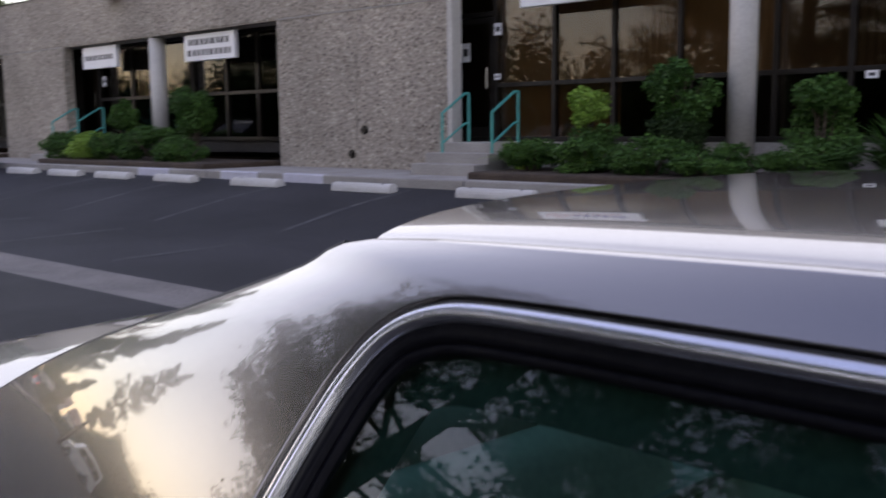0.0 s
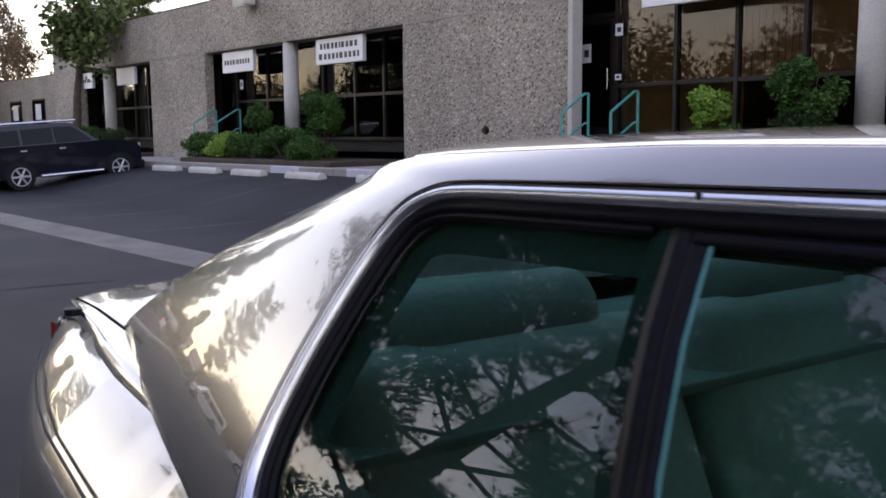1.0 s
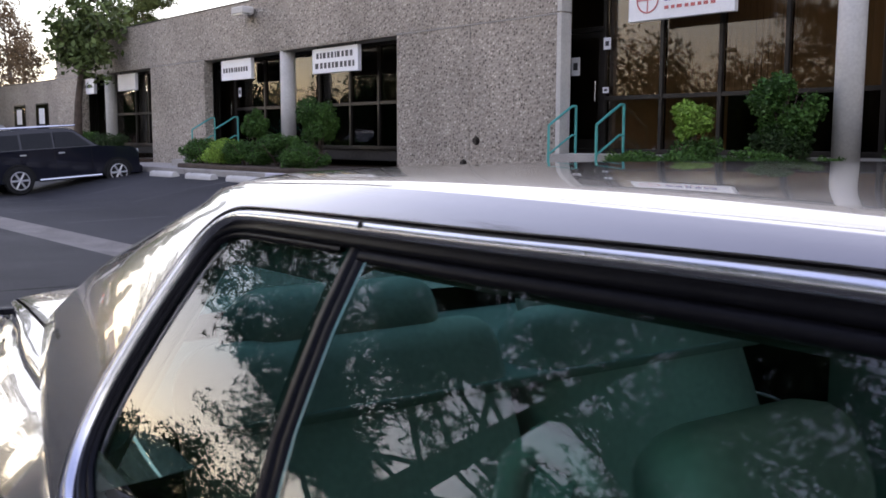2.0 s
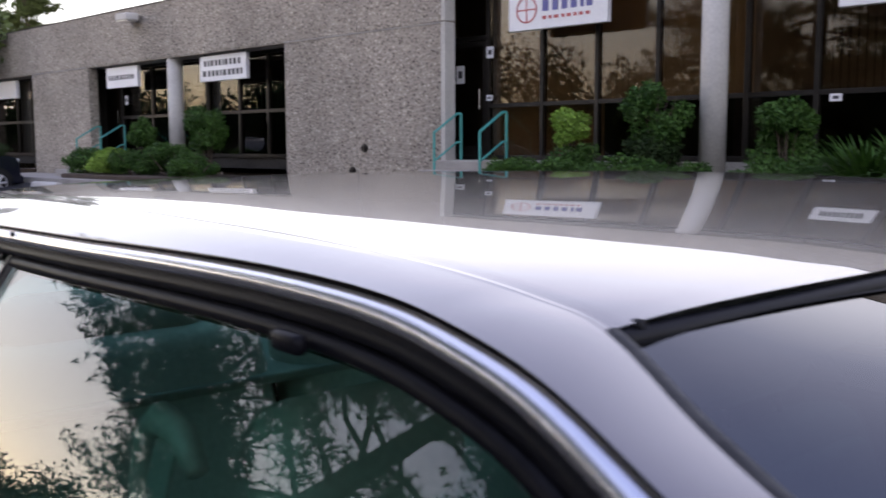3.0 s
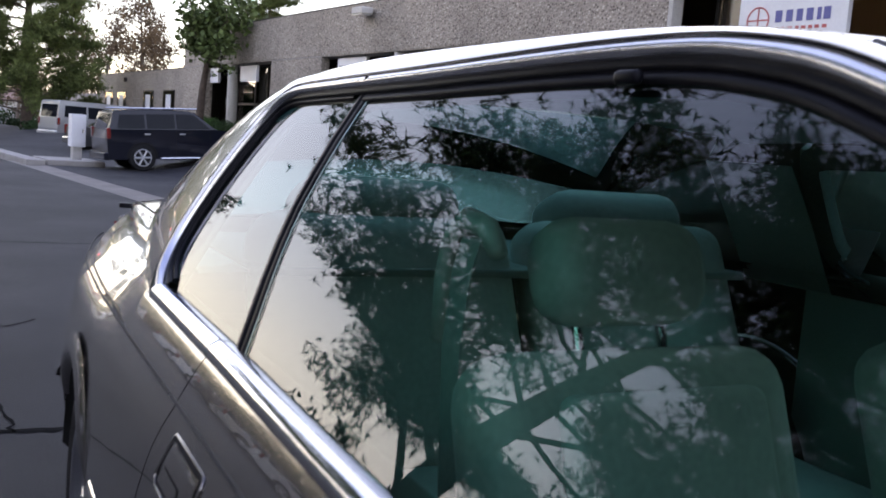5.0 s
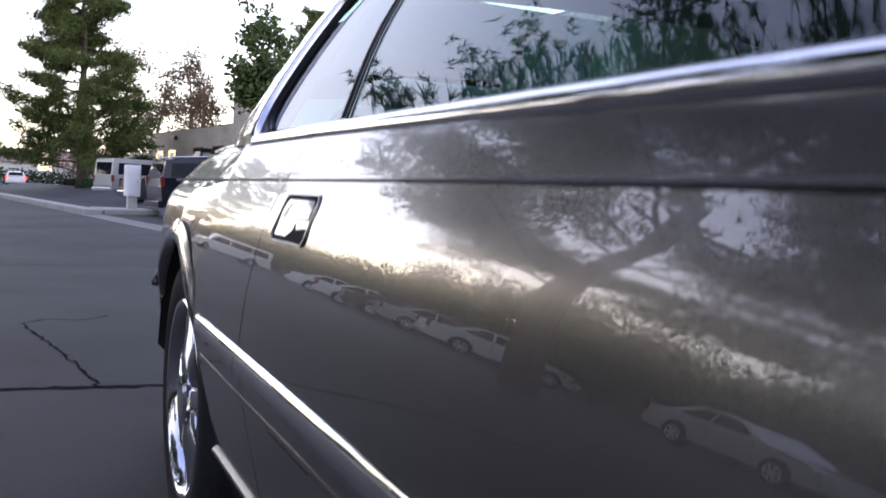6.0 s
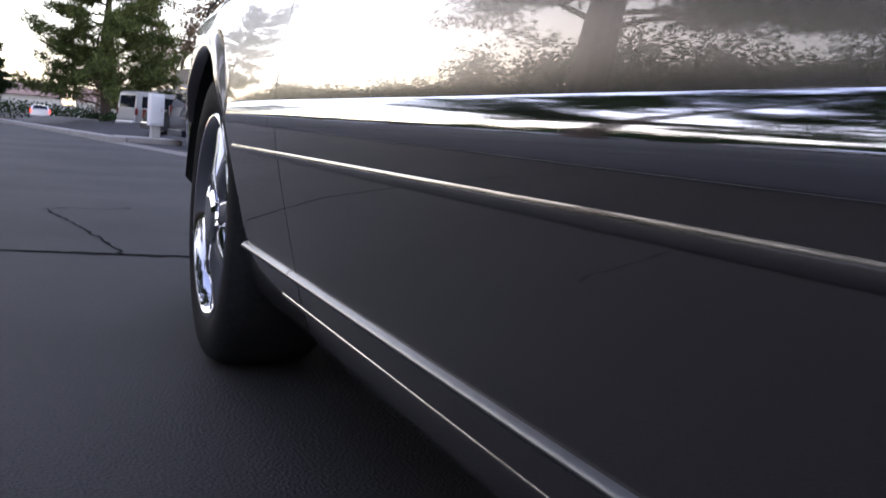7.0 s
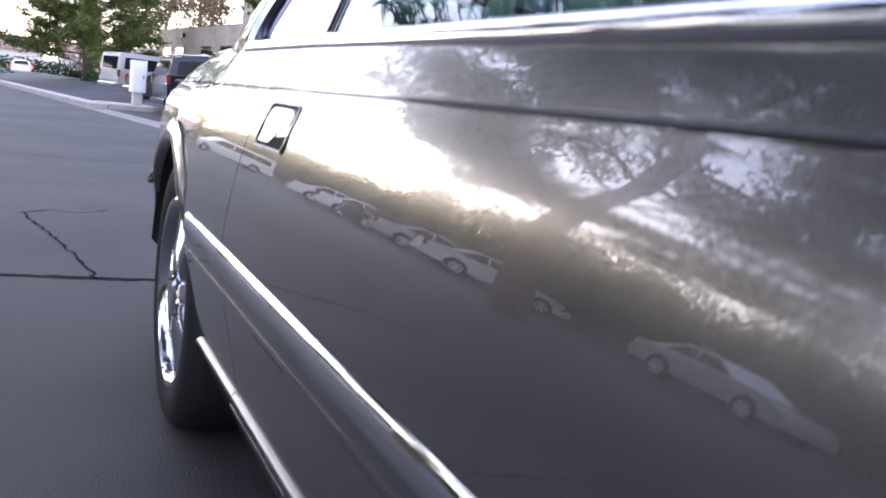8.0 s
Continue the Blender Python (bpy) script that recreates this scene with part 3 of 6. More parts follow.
# left kerb island and utility cabinet
island = place("kerb_island", box(-75, -22.9, -7.75, -7.3, -0.1, 0.13, 0.03), CONCRETE)
island.matrix_world = B
tagged(island, "worn concrete kerb along the lot's edge", "kerb", kind="structure")
pad = thing("utility_cabinet", B @ Matrix.Translation((-23.9, -6.35, 0)), "pale grey metal utility cabinet on a concrete pedestal", "utility cabinet")
part("slab", box(-0.9, 1.0, -0.9, 0.5, -0.05, 0.15, 0.03), CONCRETE, pad)
part("pedestal", box(-0.11, 0.11, -0.12, 0.12, 0.15, 0.48, 0.01), SMOOTH_CONCRETE, pad)
part("cabinet_body", box(-0.2, 0.2, -0.18, 0.18, 0.48, 1.33, 0.015), WHITE_SIGN, pad)
part("door_panel", box(0.2, 0.215, -0.15, 0.15, 0.53, 1.28, 0.006), WHITE_SIGN, pad)
part("latch", box(0.215, 0.23, 0.08, 0.11, 0.85, 0.95, 0.004), SATIN, pad)

# ---- the coupe: x forward from the rear axle, its near side at negative y ----
coupe = thing("coupe_car", Matrix(), "champagne metallic two-door coupe with chrome trim parked on the road", "car")
WB, RW = 2.745, 0.335
ARCH = 0.395
SECTION = [(0.78, 0.17), (0.85, 0.19), (0.893, 0.235), (0.912, 0.29), (0.922, 0.335), (0.9355, 0.40), (0.9475, 0.46), (0.9575, 0.52), (0.9618, 0.575), (0.9617, 0.59), (0.9613, 0.605), (0.9607, 0.62), (0.9597, 0.64), (0.9587, 0.655), (0.9575, 0.67), (0.9559, 0.685), (0.9540, 0.7), (0.9517, 0.715), (0.9493, 0.73), (0.9466, 0.745), (0.9437, 0.76), (0.9403, 0.775), (0.9365, 0.79), (0.9280, 0.815), (0.9170, 0.840), (0.9155, 0.844), (0.9137, 0.849), (0.9118, 0.854), (0.9045, 0.872), (0.8955, 0.892), (0.8880, 0.907), (0.8815, 0.917), (0.876, 0.922), (0.868, 0.926)]


def taper(x):
    return lerp([(-1.30, 0.76), (-1.22, 0.80), (-1.1, 0.845), (-0.9, 0.90), (-0.6, 0.955), (-0.4, 0.98), (0.0, 0.998), (0.4, 1.0), (2.0, 1.0), (2.8, 0.985), (3.4, 0.94), (3.7, 0.87), (3.83, 0.78)], x)


def drop(x):
    """How far the shoulder falls below its height at the doors."""
    return lerp([(-1.30, 0.05), (-1.15, 0.015), (-0.9, 0.0), (1.4, 0.0), (2.3, 0.02), (3.0, 0.05), (3.5, 0.10), (3.83, 0.17)], x)


def arch_z(x):
    z = 0.0
    for xc in (0.0, WB):
        if abs(x - xc) < ARCH:
            z = max(z, RW - 0.02 + math.sqrt(ARCH ** 2 - (x - xc) ** 2))
    return z


def shut(z):
    """Lean of the door's rear edge."""
    return lerp([(0.2, -0.01), (0.32, -0.01), (0.57, -0.045), (0.78, 0.01), (0.92, 0.06)], z)


def lean(x):
    """How far the rear wing's shoulder is drawn in towards the pillar."""
    return lerp([(-1.3, 0.2), (-1.05, 0.7), (-0.75, 1.0), (-0.1, 1.0), (0.1, 0.8), (0.25, 0.3), (0.38, 0.0)], x)


def side_point(x, i, s):
    y, z = SECTION[i]
    y -= 0.07 * lean(x) * max(0.0, (z - 0.80) / 0.126) ** 1.3
    zd = z - drop(x) * max(0.0, (z - 0.3) / 0.63)
    zb = arch_z(x)
    if zd < zb:
        f = [p[1] for p in SECTION]
        y, zd = float(np.interp(zb, f, [p[0] for p in SECTION])), zb
    k = max(0.0, 1 - abs(x - 0.80) / 0.5)
    return (x + shut(zd) * k, s * y * taper(x), zd)


def body_y(x, z):
    """Half width of the body side at x and z."""
    return float(np.interp(z, [p[1] for p in SECTION], [p[0] for p in SECTION])) * taper(x)


def columns(x0, x1, step=0.04):
    xs = set(np.round(np.linspace(x0, x1, max(2, int((x1 - x0) / step) + 1)), 5))
    for xc in (0.0, WB):
        for a in np.linspace(0, math.pi, 33):
            x = round(xc + ARCH * math.cos(a), 5)
            if x0 < x < x1:
                xs.add(x)
    return sorted(xs)


def side_panel(x0, x1, s):
    return grid([[side_point(x, i, s) for i in range(len(SECTION))] for x in columns(x0, x1)])


GAP = 0.0022
for s in (-1, 1):
    part("rear_quarter_panel", side_panel(-1.22, 0.80 - GAP, s), PAINT, coupe, smooth=True)
    door = part("door", side_panel(0.80 + GAP, 2.22 - GAP, s), PAINT, coupe, smooth=True)
    part("front_wing", side_panel(2.22 + GAP, 3.80, s), PAINT, coupe, smooth=True)
    bm = grid([[(x, s * (body_y(x, z) - 0.012), z) for z in (0.22, 0.4, 0.6, 0.8, 0.9)] for x in (0.7, 0.9)])
    part("shut_gap", bm, GAP_BLACK, coupe)
    bm = grid([[(x, s * (body_y(x, z) - 0.012) * taper(x), z) for z in (0.22, 0.4, 0.6, 0.8, 0.88)] for x in (2.16, 2.28)])
    part("shut_gap", bm, GAP_BLACK, coupe)

    # wheel arches: bright lips, and wells in flat black for the shade inside
    for xc in (0.0, WB):
        rows = []
        for a in np.linspace(radians(36), radians(144), 33):
            x, z = xc + ARCH * math.cos(a), RW - 0.02 + ARCH * math.sin(a)
            base = Vector((x, s * body_y(x, max(z, 0.3)), z))
            o, n = Vector((math.cos(a), 0, math.sin(a))), Vector((0, s, 0))
            k = min(1.0, (math.sin(a) - 0.58) / 0.2)                 # the flare dies away at the side moulding
            rows.append([base + o * 0.046 * k + n * -0.001, base + o * 0.034 * k + n * 0.006 * k, base + o * 0.020 * k + n * 0.012 * k, base + o * 0.006 * k + n * 0.013 * k, base - o * 0.004 + n * 0.009 * k, base - o * 0.007 + n * -0.012])
        part("arch_lip", grid(rows), PAINT, coupe, "body-coloured flared wheel arch lip", True)
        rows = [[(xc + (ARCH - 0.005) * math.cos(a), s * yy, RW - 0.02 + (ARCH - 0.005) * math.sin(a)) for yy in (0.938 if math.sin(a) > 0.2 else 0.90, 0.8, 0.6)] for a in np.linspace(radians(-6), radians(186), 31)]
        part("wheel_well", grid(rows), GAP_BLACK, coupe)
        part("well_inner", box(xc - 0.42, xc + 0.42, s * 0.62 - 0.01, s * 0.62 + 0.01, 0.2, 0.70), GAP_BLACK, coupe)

    # side mouldings: broad chrome strip, thin lower strip, rocker strip
    def strip(name, x0, x1, z0, z1, proud, material, label, fall=0.0, widen=0.0, edge=0.18, wedge=False):
        rows = []
        for x in np.linspace(x0, x1, max(4, int((x1 - x0) / 0.08))):
            f = max(0.0, x - 0.385)
            a, b = z0 - (fall + widen) * f, z1 - fall * f
            zz = [a, a + (b - a) * edge, a + (b - a) * 0.5, a + (b - a) * (1 - edge), b]
            pr = [-0.001, proud, proud * 0.7, proud * 0.3, 0.0002] if wedge else [-0.004, proud, proud * 0.8, proud * 0.4, -0.001]
            rows.append([(x, s * (body_y(x, z) + p), z) for z, p in zip(zz, pr)])
        return part(name, grid(rows), material, coupe, label, True)

    for x0, x1 in ((0.385, 0.755), (0.759, 2.215), (2.222, 2.37)):
        strip("side_moulding", x0, x1, 0.547, 0.588, 0.011, CHROME, "broad bright chrome side moulding", 0.0100, 0.0060, 0.10)
        strip("rocker_strip", max(x0, 0.355), x1, 0.314, 0.326, 0.010, DULL_STRIP, "thin dull metal rocker strip")
        strip("cladding_strip", x0, x1, 0.497, 0.509, 0.0018, PAINT, "body-coloured ridge on the lower cladding", 0.004, 0.002, 0.03, True)
    # the crease's shade, laid on the smooth side as a thin dark strip
    strip("pinstripe", 0.80, 2.21, 0.8455, 0.8515, 0.0006, TRIM_DARK, "dark strip standing for the shade in the body crease")
    strip("pinstripe", -1.1, 0.79, 0.8455, 0.8515, 0.0006, TRIM_DARK, "dark strip standing for the shade in the body crease")
    strip("under_strip", 0.66, 2.3, 0.266, 0.275, 0.003, PAINT, "thin ridge on the sill")
    strip("side_moulding", -1.15, -0.45, 0.550, 0.588, 0.017, CHROME, "broad bright chrome side moulding")
    strip("side_moulding", 3.16, 3.6, 0.515, 0.560, 0.015, CHROME, "broad bright chrome side moulding")

    # door handle: bezel, pull flap, and a flush black plate for the recess's shade
    hx0, hx1, hz0, hz1 = 0.872, 1.054, 0.760, 0.829
    outline = []
    for cx, cz, a0 in ((hx1 - 0.014, hz1 - 0.014, 0), (hx0 + 0.028, hz1 - 0.014, 90), (hx0 + 0.010, hz0 + 0.014, 180), (hx1 - 0.020, hz0 + 0.014, 270)):
        for a in range(0, 91, 18):
            outline.append((cx + 0.014 * math.cos(radians(a0 + a)), cz + 0.014 * math.sin(radians(a0 + a))))
    cx, cz = sum(p[0] for p in outline) / len(outline), sum(p[1] for p in outline) / len(outline)

    def ringed(scale, off):
        return [(cx + (x - cx) * scale, s * (body_y(x, z) + off), cz + (z - cz) * scale) for x, z in outline]

    def inset(d, off):
        r = []
        for x, z in outline:
            v = Vector((x - cx, z - cz))
            k = 1 - d / max(v.length, 0.02)
            r.append((cx + v.x * k, s * (body_y(x, z) + off), cz + v.y * k))
        return r

    bm = grid([inset(-0.0012, -0.002), inset(-0.0010, 0.0008)], True)
    bm.faces.new([bm.verts.new(p) for p in inset(-0.0010, 0.0009)])
    handle = part("door_handle", bm, GAP_BLACK, door, "flush pull handle in a body-coloured bezel")
    part("bezel", grid([inset(-0.0004, 0.0005), inset(0.0, 0.0026), inset(0.0030, 0.0032), inset(0.0060, 0.0028), inset(0.0068, 0.0010)], True), PAINT, handle, "", True)

    def across(z, d):
        """Left and right of the bezel's inside at height z."""
        f = (z - hz0) / (hz1 - hz0)
        return hx0 + 0.010 + 0.018 * f + d, hx1 - 0.016 + 0.006 * f - d

    zs = np.linspace(hz0 + 0.036, hz1 - 0.0085, 7)
    rows = []
    for z in zs:
        f = (z - zs[0]) / (zs[-1] - zs[0])
        x0, x1 = across(z, 0.004 + 0.006 * max(0, f - 0.8) / 0.2)
        o = 0.0042 - 0.0015 * f * f
        rows.append([(x, s * (body_y(x, z) + o - (0.002 if q in (0, 6) else 0)), z) for q, x in enumerate(np.linspace(x0, x1, 7))])
    part("pull_flap", grid(rows), PAINT, handle, "body-coloured pull flap", True)
    rows = []
    for z, o in ((hz0 + 0.010, 0.0026), (hz0 + 0.015, 0.0022), (hz0 + 0.022, 0.0017), (hz0 + 0.029, 0.0013)):
        x0, x1 = across(z, 0.006)
        rows.append([(x, s * (body_y(x, z) + o), z) for x in np.linspace(x0, x0 + (x1 - x0) * (0.42 + 0.2 * math.sin(110 * (z - hz0 - 0.010))), 5)])
    part("finger_scoop", grid(rows), PAINT, handle, "", True)

    # wheels
    for xc in (0.0, WB):
        wheel = part("wheel", tube([(xc, s * 0.70, RW), (xc, s * 0.72, RW)], 0.12, 20), GAP_BLACK, coupe)
        prof = [(0.215, 0.70), (0.30, 0.695), (0.325, 0.715), (RW, 0.74), (RW, 0.885), (0.328, 0.912), (0.31, 0.930), (0.27, 0.936), (0.235, 0.928), (0.215, 0.912)]
        rows = [[(xc + r * math.cos(a), s * y, RW + r * math.sin(a)) for r, y in prof] for a in np.linspace(0, 2 * math.pi, 57)]
        part("tyre", grid(rows), TYRE, wheel, "black rubber tyre", True)
        prof = [(0.240, 0.915), (0.231, 0.932), (0.222, 0.930), (0.212, 0.908), (0.205, 0.86), (0.20, 0.72)]
        rows = [[(xc + r * math.cos(a), s * y, RW + r * math.sin(a)) for r, y in prof] for a in np.linspace(0, 2 * math.pi, 57)]
        part("rim", grid(rows), CHROME, wheel, "polished chrome rim", True)
        part("brake_disc", tube([(xc, s * 0.76, RW), (xc, s * 0.775, RW)], 0.15, 28), SATIN, wheel)
        for k in range(7):
            a = k * 2 * math.pi / 7 + 0.2
            d, n = Vector((math.cos(a), 0, math.sin(a))), Vector((-math.sin(a), 0, math.cos(a)))
            c = Vector((xc, 0, RW))
            rows = []
            for r, w, y in ((0.05, 0.034, 0.920), (0.10, 0.028, 0.924), (0.16, 0.03, 0.914), (0.212, 0.042, 0.910)):
                rows.append([c + d * r + n * q * w + Vector((0, s * (y - e), 0)) for q, e in ((-1, 0.03), (-0.9, 0.006), (-0.45, 0), (0.45, 0), (0.9, 0.006), (1, 0.03))])
            part("spoke", grid(rows), CHROME, wheel, "", True)
        part("hub_cap", tube([(xc, s * 0.88, RW), (xc, s * 0.926, RW), (xc, s * 0.933, RW)], [0.062, 0.06, 0.045], 24), CHROME, wheel)

# deck, hood, ends
DECK = [(0.868, 0.925), (0.859, 0.936), (0.846, 0.9445), (0.828, 0.9495), (0.806, 0.9515), (0.755, 0.9535), (0.712, 0.957)]
LID = [(0.704, 0.958), (0.69, 0.963), (0.62, 0.972), (0.45, 0.984), (0.22, 0.992), (0.0, 0.994)]


def top_row(x, sec, s, lift=0.0):
    def inward(y):
        return y if y < 0.712 else 0.712 + (y - 0.712) * (1 - 0.449 * lean(x))

    return [(x, s * inward(y) * (taper(x) + (1 - taper(x)) * 0.75 * min(1.0, max(0.0, (0.868 - y) / 0.15))), z - drop(x) + lift) for y, z in sec]


for s in (-1, 1):
    part("quarter_top", grid([top_row(x, DECK, s) for x in np.linspace(-1.22, 0.42, 36)]), PAINT, coupe, smooth=True)
    part("wing_top", grid([top_row(x, DECK, s) for x in np.linspace(2.3, 3.80, 30)]), PAINT, coupe, smooth=True)
lid_rows = [top_row(x, LID, -1) + top_row(x, LID[:-1], 1)[::-1] for x in np.linspace(-1.20, -0.44, 22)]
end = lid_rows[0]
lid_rows = [[(-1.235, y * 0.99, z - 0.03) for x, y, z in end], [(-1.245, y * 0.98, z - 0.12) for x, y, z in end], [(-1.25, y * 0.97, z - 0.30) for x, y, z in end]][::-1] + lid_rows
part("boot_lid", grid(lid_rows), PAINT, coupe, "champagne boot lid", True)
part("lid_gap", grid([[(x, y, 0.925 - drop(x)) for y in (-0.72, 0, 0.72)] for x in np.linspace(-1.18, -0.2, 6)]), GAP_BLACK, coupe)
hood_rows = [top_row(x, LID, -1) + top_row(x, LID[:-1], 1)[::-1] for x in np.linspace(2.60, 3.78, 26)]
part("bonnet", grid(hood_rows), PAINT, coupe, "champagne bonnet", True)
part("bonnet_gap", grid([[(x, y, 0.90 - drop(x)) for y in (-0.72, 0, 0.72)] for x in np.linspace(2.3, 3.7, 6)]), GAP_BLACK, coupe)
part("cowl", grid([[(x, y, z) for y in (-0.80, -0.4, 0, 0.4, 0.80)] for x, z in ((2.1, 0.90), (2.42, 0.93), (2.62, 0.945))]), RUBBER, coupe)


def bumper(x0, x1, sgn, name, wide):
    rows = []
    for z, k in ((0.19, 0.90), (0.24, 0.97), (0.34, 1.0), (0.46, 1.0), (0.53, 0.985), (0.56, 0.95)):
        row = []
        for a in np.linspace(-1, 1, 41):
            y = a * wide
            inset = 0.20 * abs(a) ** 5
            row.append((x0 + sgn * (x1 * k - inset), y * (0.985 if abs(a) > 0.9 else 1.0), z))
        rows.append(row)
    return part(name, grid(rows), PAINT, coupe, "", True)


bumper(-1.06, 0.26, -1, "rear_bumper", 0.80)
bumper(3.66, 0.22, 1, "front_bumper", 0.86)
for x0, d, sgn, wide in ((-1.06, 0.265, -1, 0.805), (3.66, 0.225, 1, 0.865)):
    rows = []
    for a in np.linspace(-0.97, 0.97, 41):
        i = 0.20 * abs(a) ** 5
        rows.append([(x0 + sgn * (d + o - i), a * wide, z) for z, o in ((0.455, -0.003), (0.46, 0.01), (0.48, 0.012), (0.485, -0.003))])
    part("bumper_strip", grid(rows), CHROME, coupe, "thin chrome bumper strip", True)
part("rear_panel", box(-1.20, -1.16, -0.72, 0.72, 0.5, 0.9, 0.02), PAINT, coupe)
part("plate_holder", box(-1.262, -1.25, -0.17, 0.17, 0.60, 0.74, 0.004), WHITE_SIGN, coupe)
for s in (-1, 1):
    part("tail_lamp", grid([[(x, s * (body_y(x, z) * 1.0 + 0.0 - 0.0) , z - drop(x)) for z in np.linspace(0.60, 0.90, 8)] for x in (-1.222, -1.24, -1.252)] + [[(-1.258, s * 0.72, z) for z in np.linspace(0.60, 0.87, 8)]]), LAMP_RED, coupe, "tall narrow red tail lamp", True)
    part("headlamp", grid([[(3.805 - 0.10 * k, s * y, z) for z in np.linspace(0.60, 0.73, 5)] for k, y in ((0, 0.44), (0.2, 0.56), (0.6, 0.66), (1.6, 0.74))]), LAMP_CLEAR, coupe, "clear headlamp", True)
    part("front_panel", grid([[(3.80 - 0.1 * k, s * y, z) for z in (0.52, 0.60)] for k, y in ((0, 0.0), (0, 0.44), (0.6, 0.68), (1.6, 0.76))]), PAINT, coupe)
part("grille", box(3.79, 3.83, -0.40, 0.40, 0.60, 0.74, 0.01), CHROME, coupe, "chrome egg-crate grille")
for k in range(11):
    part("grille_slot", box(3.828, 3.836, -0.36 + k * 0.067, -0.31 + k * 0.067, 0.62, 0.72), GAP_BLACK, coupe)
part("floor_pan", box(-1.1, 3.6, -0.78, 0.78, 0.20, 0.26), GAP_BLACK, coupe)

# ---- greenhouse ----
GLASS_EDGE = surface("ground_glass_edge", (0.06, 0.20, 0.19), (0.10, 0.28, 0.27), 6, 60, 0.3, bump=0.05)


def gy(z):
    """Half width of the side glass at height z."""
    return 0.868 - 0.628 * (z - 0.926) + 0.010 * math.sin(max(0.0, min(1.0, (z - 0.926) / 0.37)) * math.pi)


DIVIDER = [(0.92, 0.921), (0.98, 0.878), (1.04, 0.834), (1.10, 0.798), (1.2, 0.762), (1.29, 0.741)]
# window line (x, z) paired with the outer line of roof edge and pillars (x, y, z)
DLO = [(0.445, 0.927), (0.385, 0.950), (0.350, 0.985), (0.337, 1.03), (0.338, 1.09), (0.344, 1.145), (0.351, 1.188), (0.360, 1.224), (0.378, 1.252), (0.410, 1.268), (0.46, 1.275), (0.6, 1.279), (0.75, 1.282), (0.95, 1.286), (1.1, 1.290), (1.25, 1.293), (1.36, 1.293), (1.44, 1.290), (1.50, 1.283), (1.56, 1.272), (1.62, 1.254), (1.70, 1.226), (1.785, 1.190), (1.9, 1.134), (2.02, 1.068), (2.14, 0.996), (2.24, 0.93)]
OUTER = [(-0.66, 0.698, 0.948), (-0.66, 0.694, 0.956), (-0.62, 0.688, 0.982), (-0.52, 0.678, 1.028), (-0.4, 0.668, 1.078), (-0.27, 0.657, 1.128), (-0.14, 0.646, 1.172), (-0.01, 0.634, 1.212), (0.09, 0.621, 1.245), (0.18, 0.608, 1.275), (0.27, 0.597, 1.306), (0.6, 0.600, 1.322), (0.75, 0.602, 1.3252), (0.95, 0.602, 1.3256), (1.1, 0.602, 1.3245), (1.25, 0.601, 1.323), (1.36, 0.598, 1.3195), (1.44, 0.594, 1.314), (1.5, 0.590, 1.306), (1.548, 0.59, 1.296), (1.625, 0.62, 1.2707), (1.715, 0.652, 1.245), (1.8, 0.675, 1.207), (1.92, 0.706, 1.153), (2.04, 0.737, 1.093), (2.16, 0.767, 1.027), (2.28, 0.798, 0.959)]


def dense(table, n=4):
    """More points along a smooth line through the table's points."""
    pts = [np.array(p, float) for p in table]
    out = []
    for i in range(len(pts) - 1):
        p0, p1, p2, p3 = pts[max(i - 1, 0)], pts[i], pts[i + 1], pts[min(i + 2, len(pts) - 1)]
        for k in range(n):
            t = k / n
            out.append(0.5 * ((2 * p1) + (p2 - p0) * t + (2 * p0 - 5 * p1 + 4 * p2 - p3) * t ** 2 + (3 * p1 - p0 - 3 * p2 + p3) * t ** 3))
    out.append(pts[-1])
    return out


D2, O2 = dense(DLO), dense(OUTER)
N = len(D2)


def dlo_out(i, d):
    """A point d outside the window line, in the side's plane."""
    a, b = D2[max(i - 1, 0)], D2[min(i + 1, N - 1)]
    t = (b - a) / np.linalg.norm(b - a)
    x, z = D2[i][0] - t[1] * d, D2[i][1] + t[0] * d
    return x, z


CROWN_FIT = np.polyfit((0.2, 0.45, 0.75, 1.0, 1.2, 1.35, 1.45, 1.57), (1.3245, 1.337, 1.343, 1.3435, 1.3385, 1.331, 1.3205, 1.3025), 5)


def CROWN(x):
    """Height of the roof along its middle."""
    return float(np.polyval(CROWN_FIT, min(1.58, max(0.15, x))))


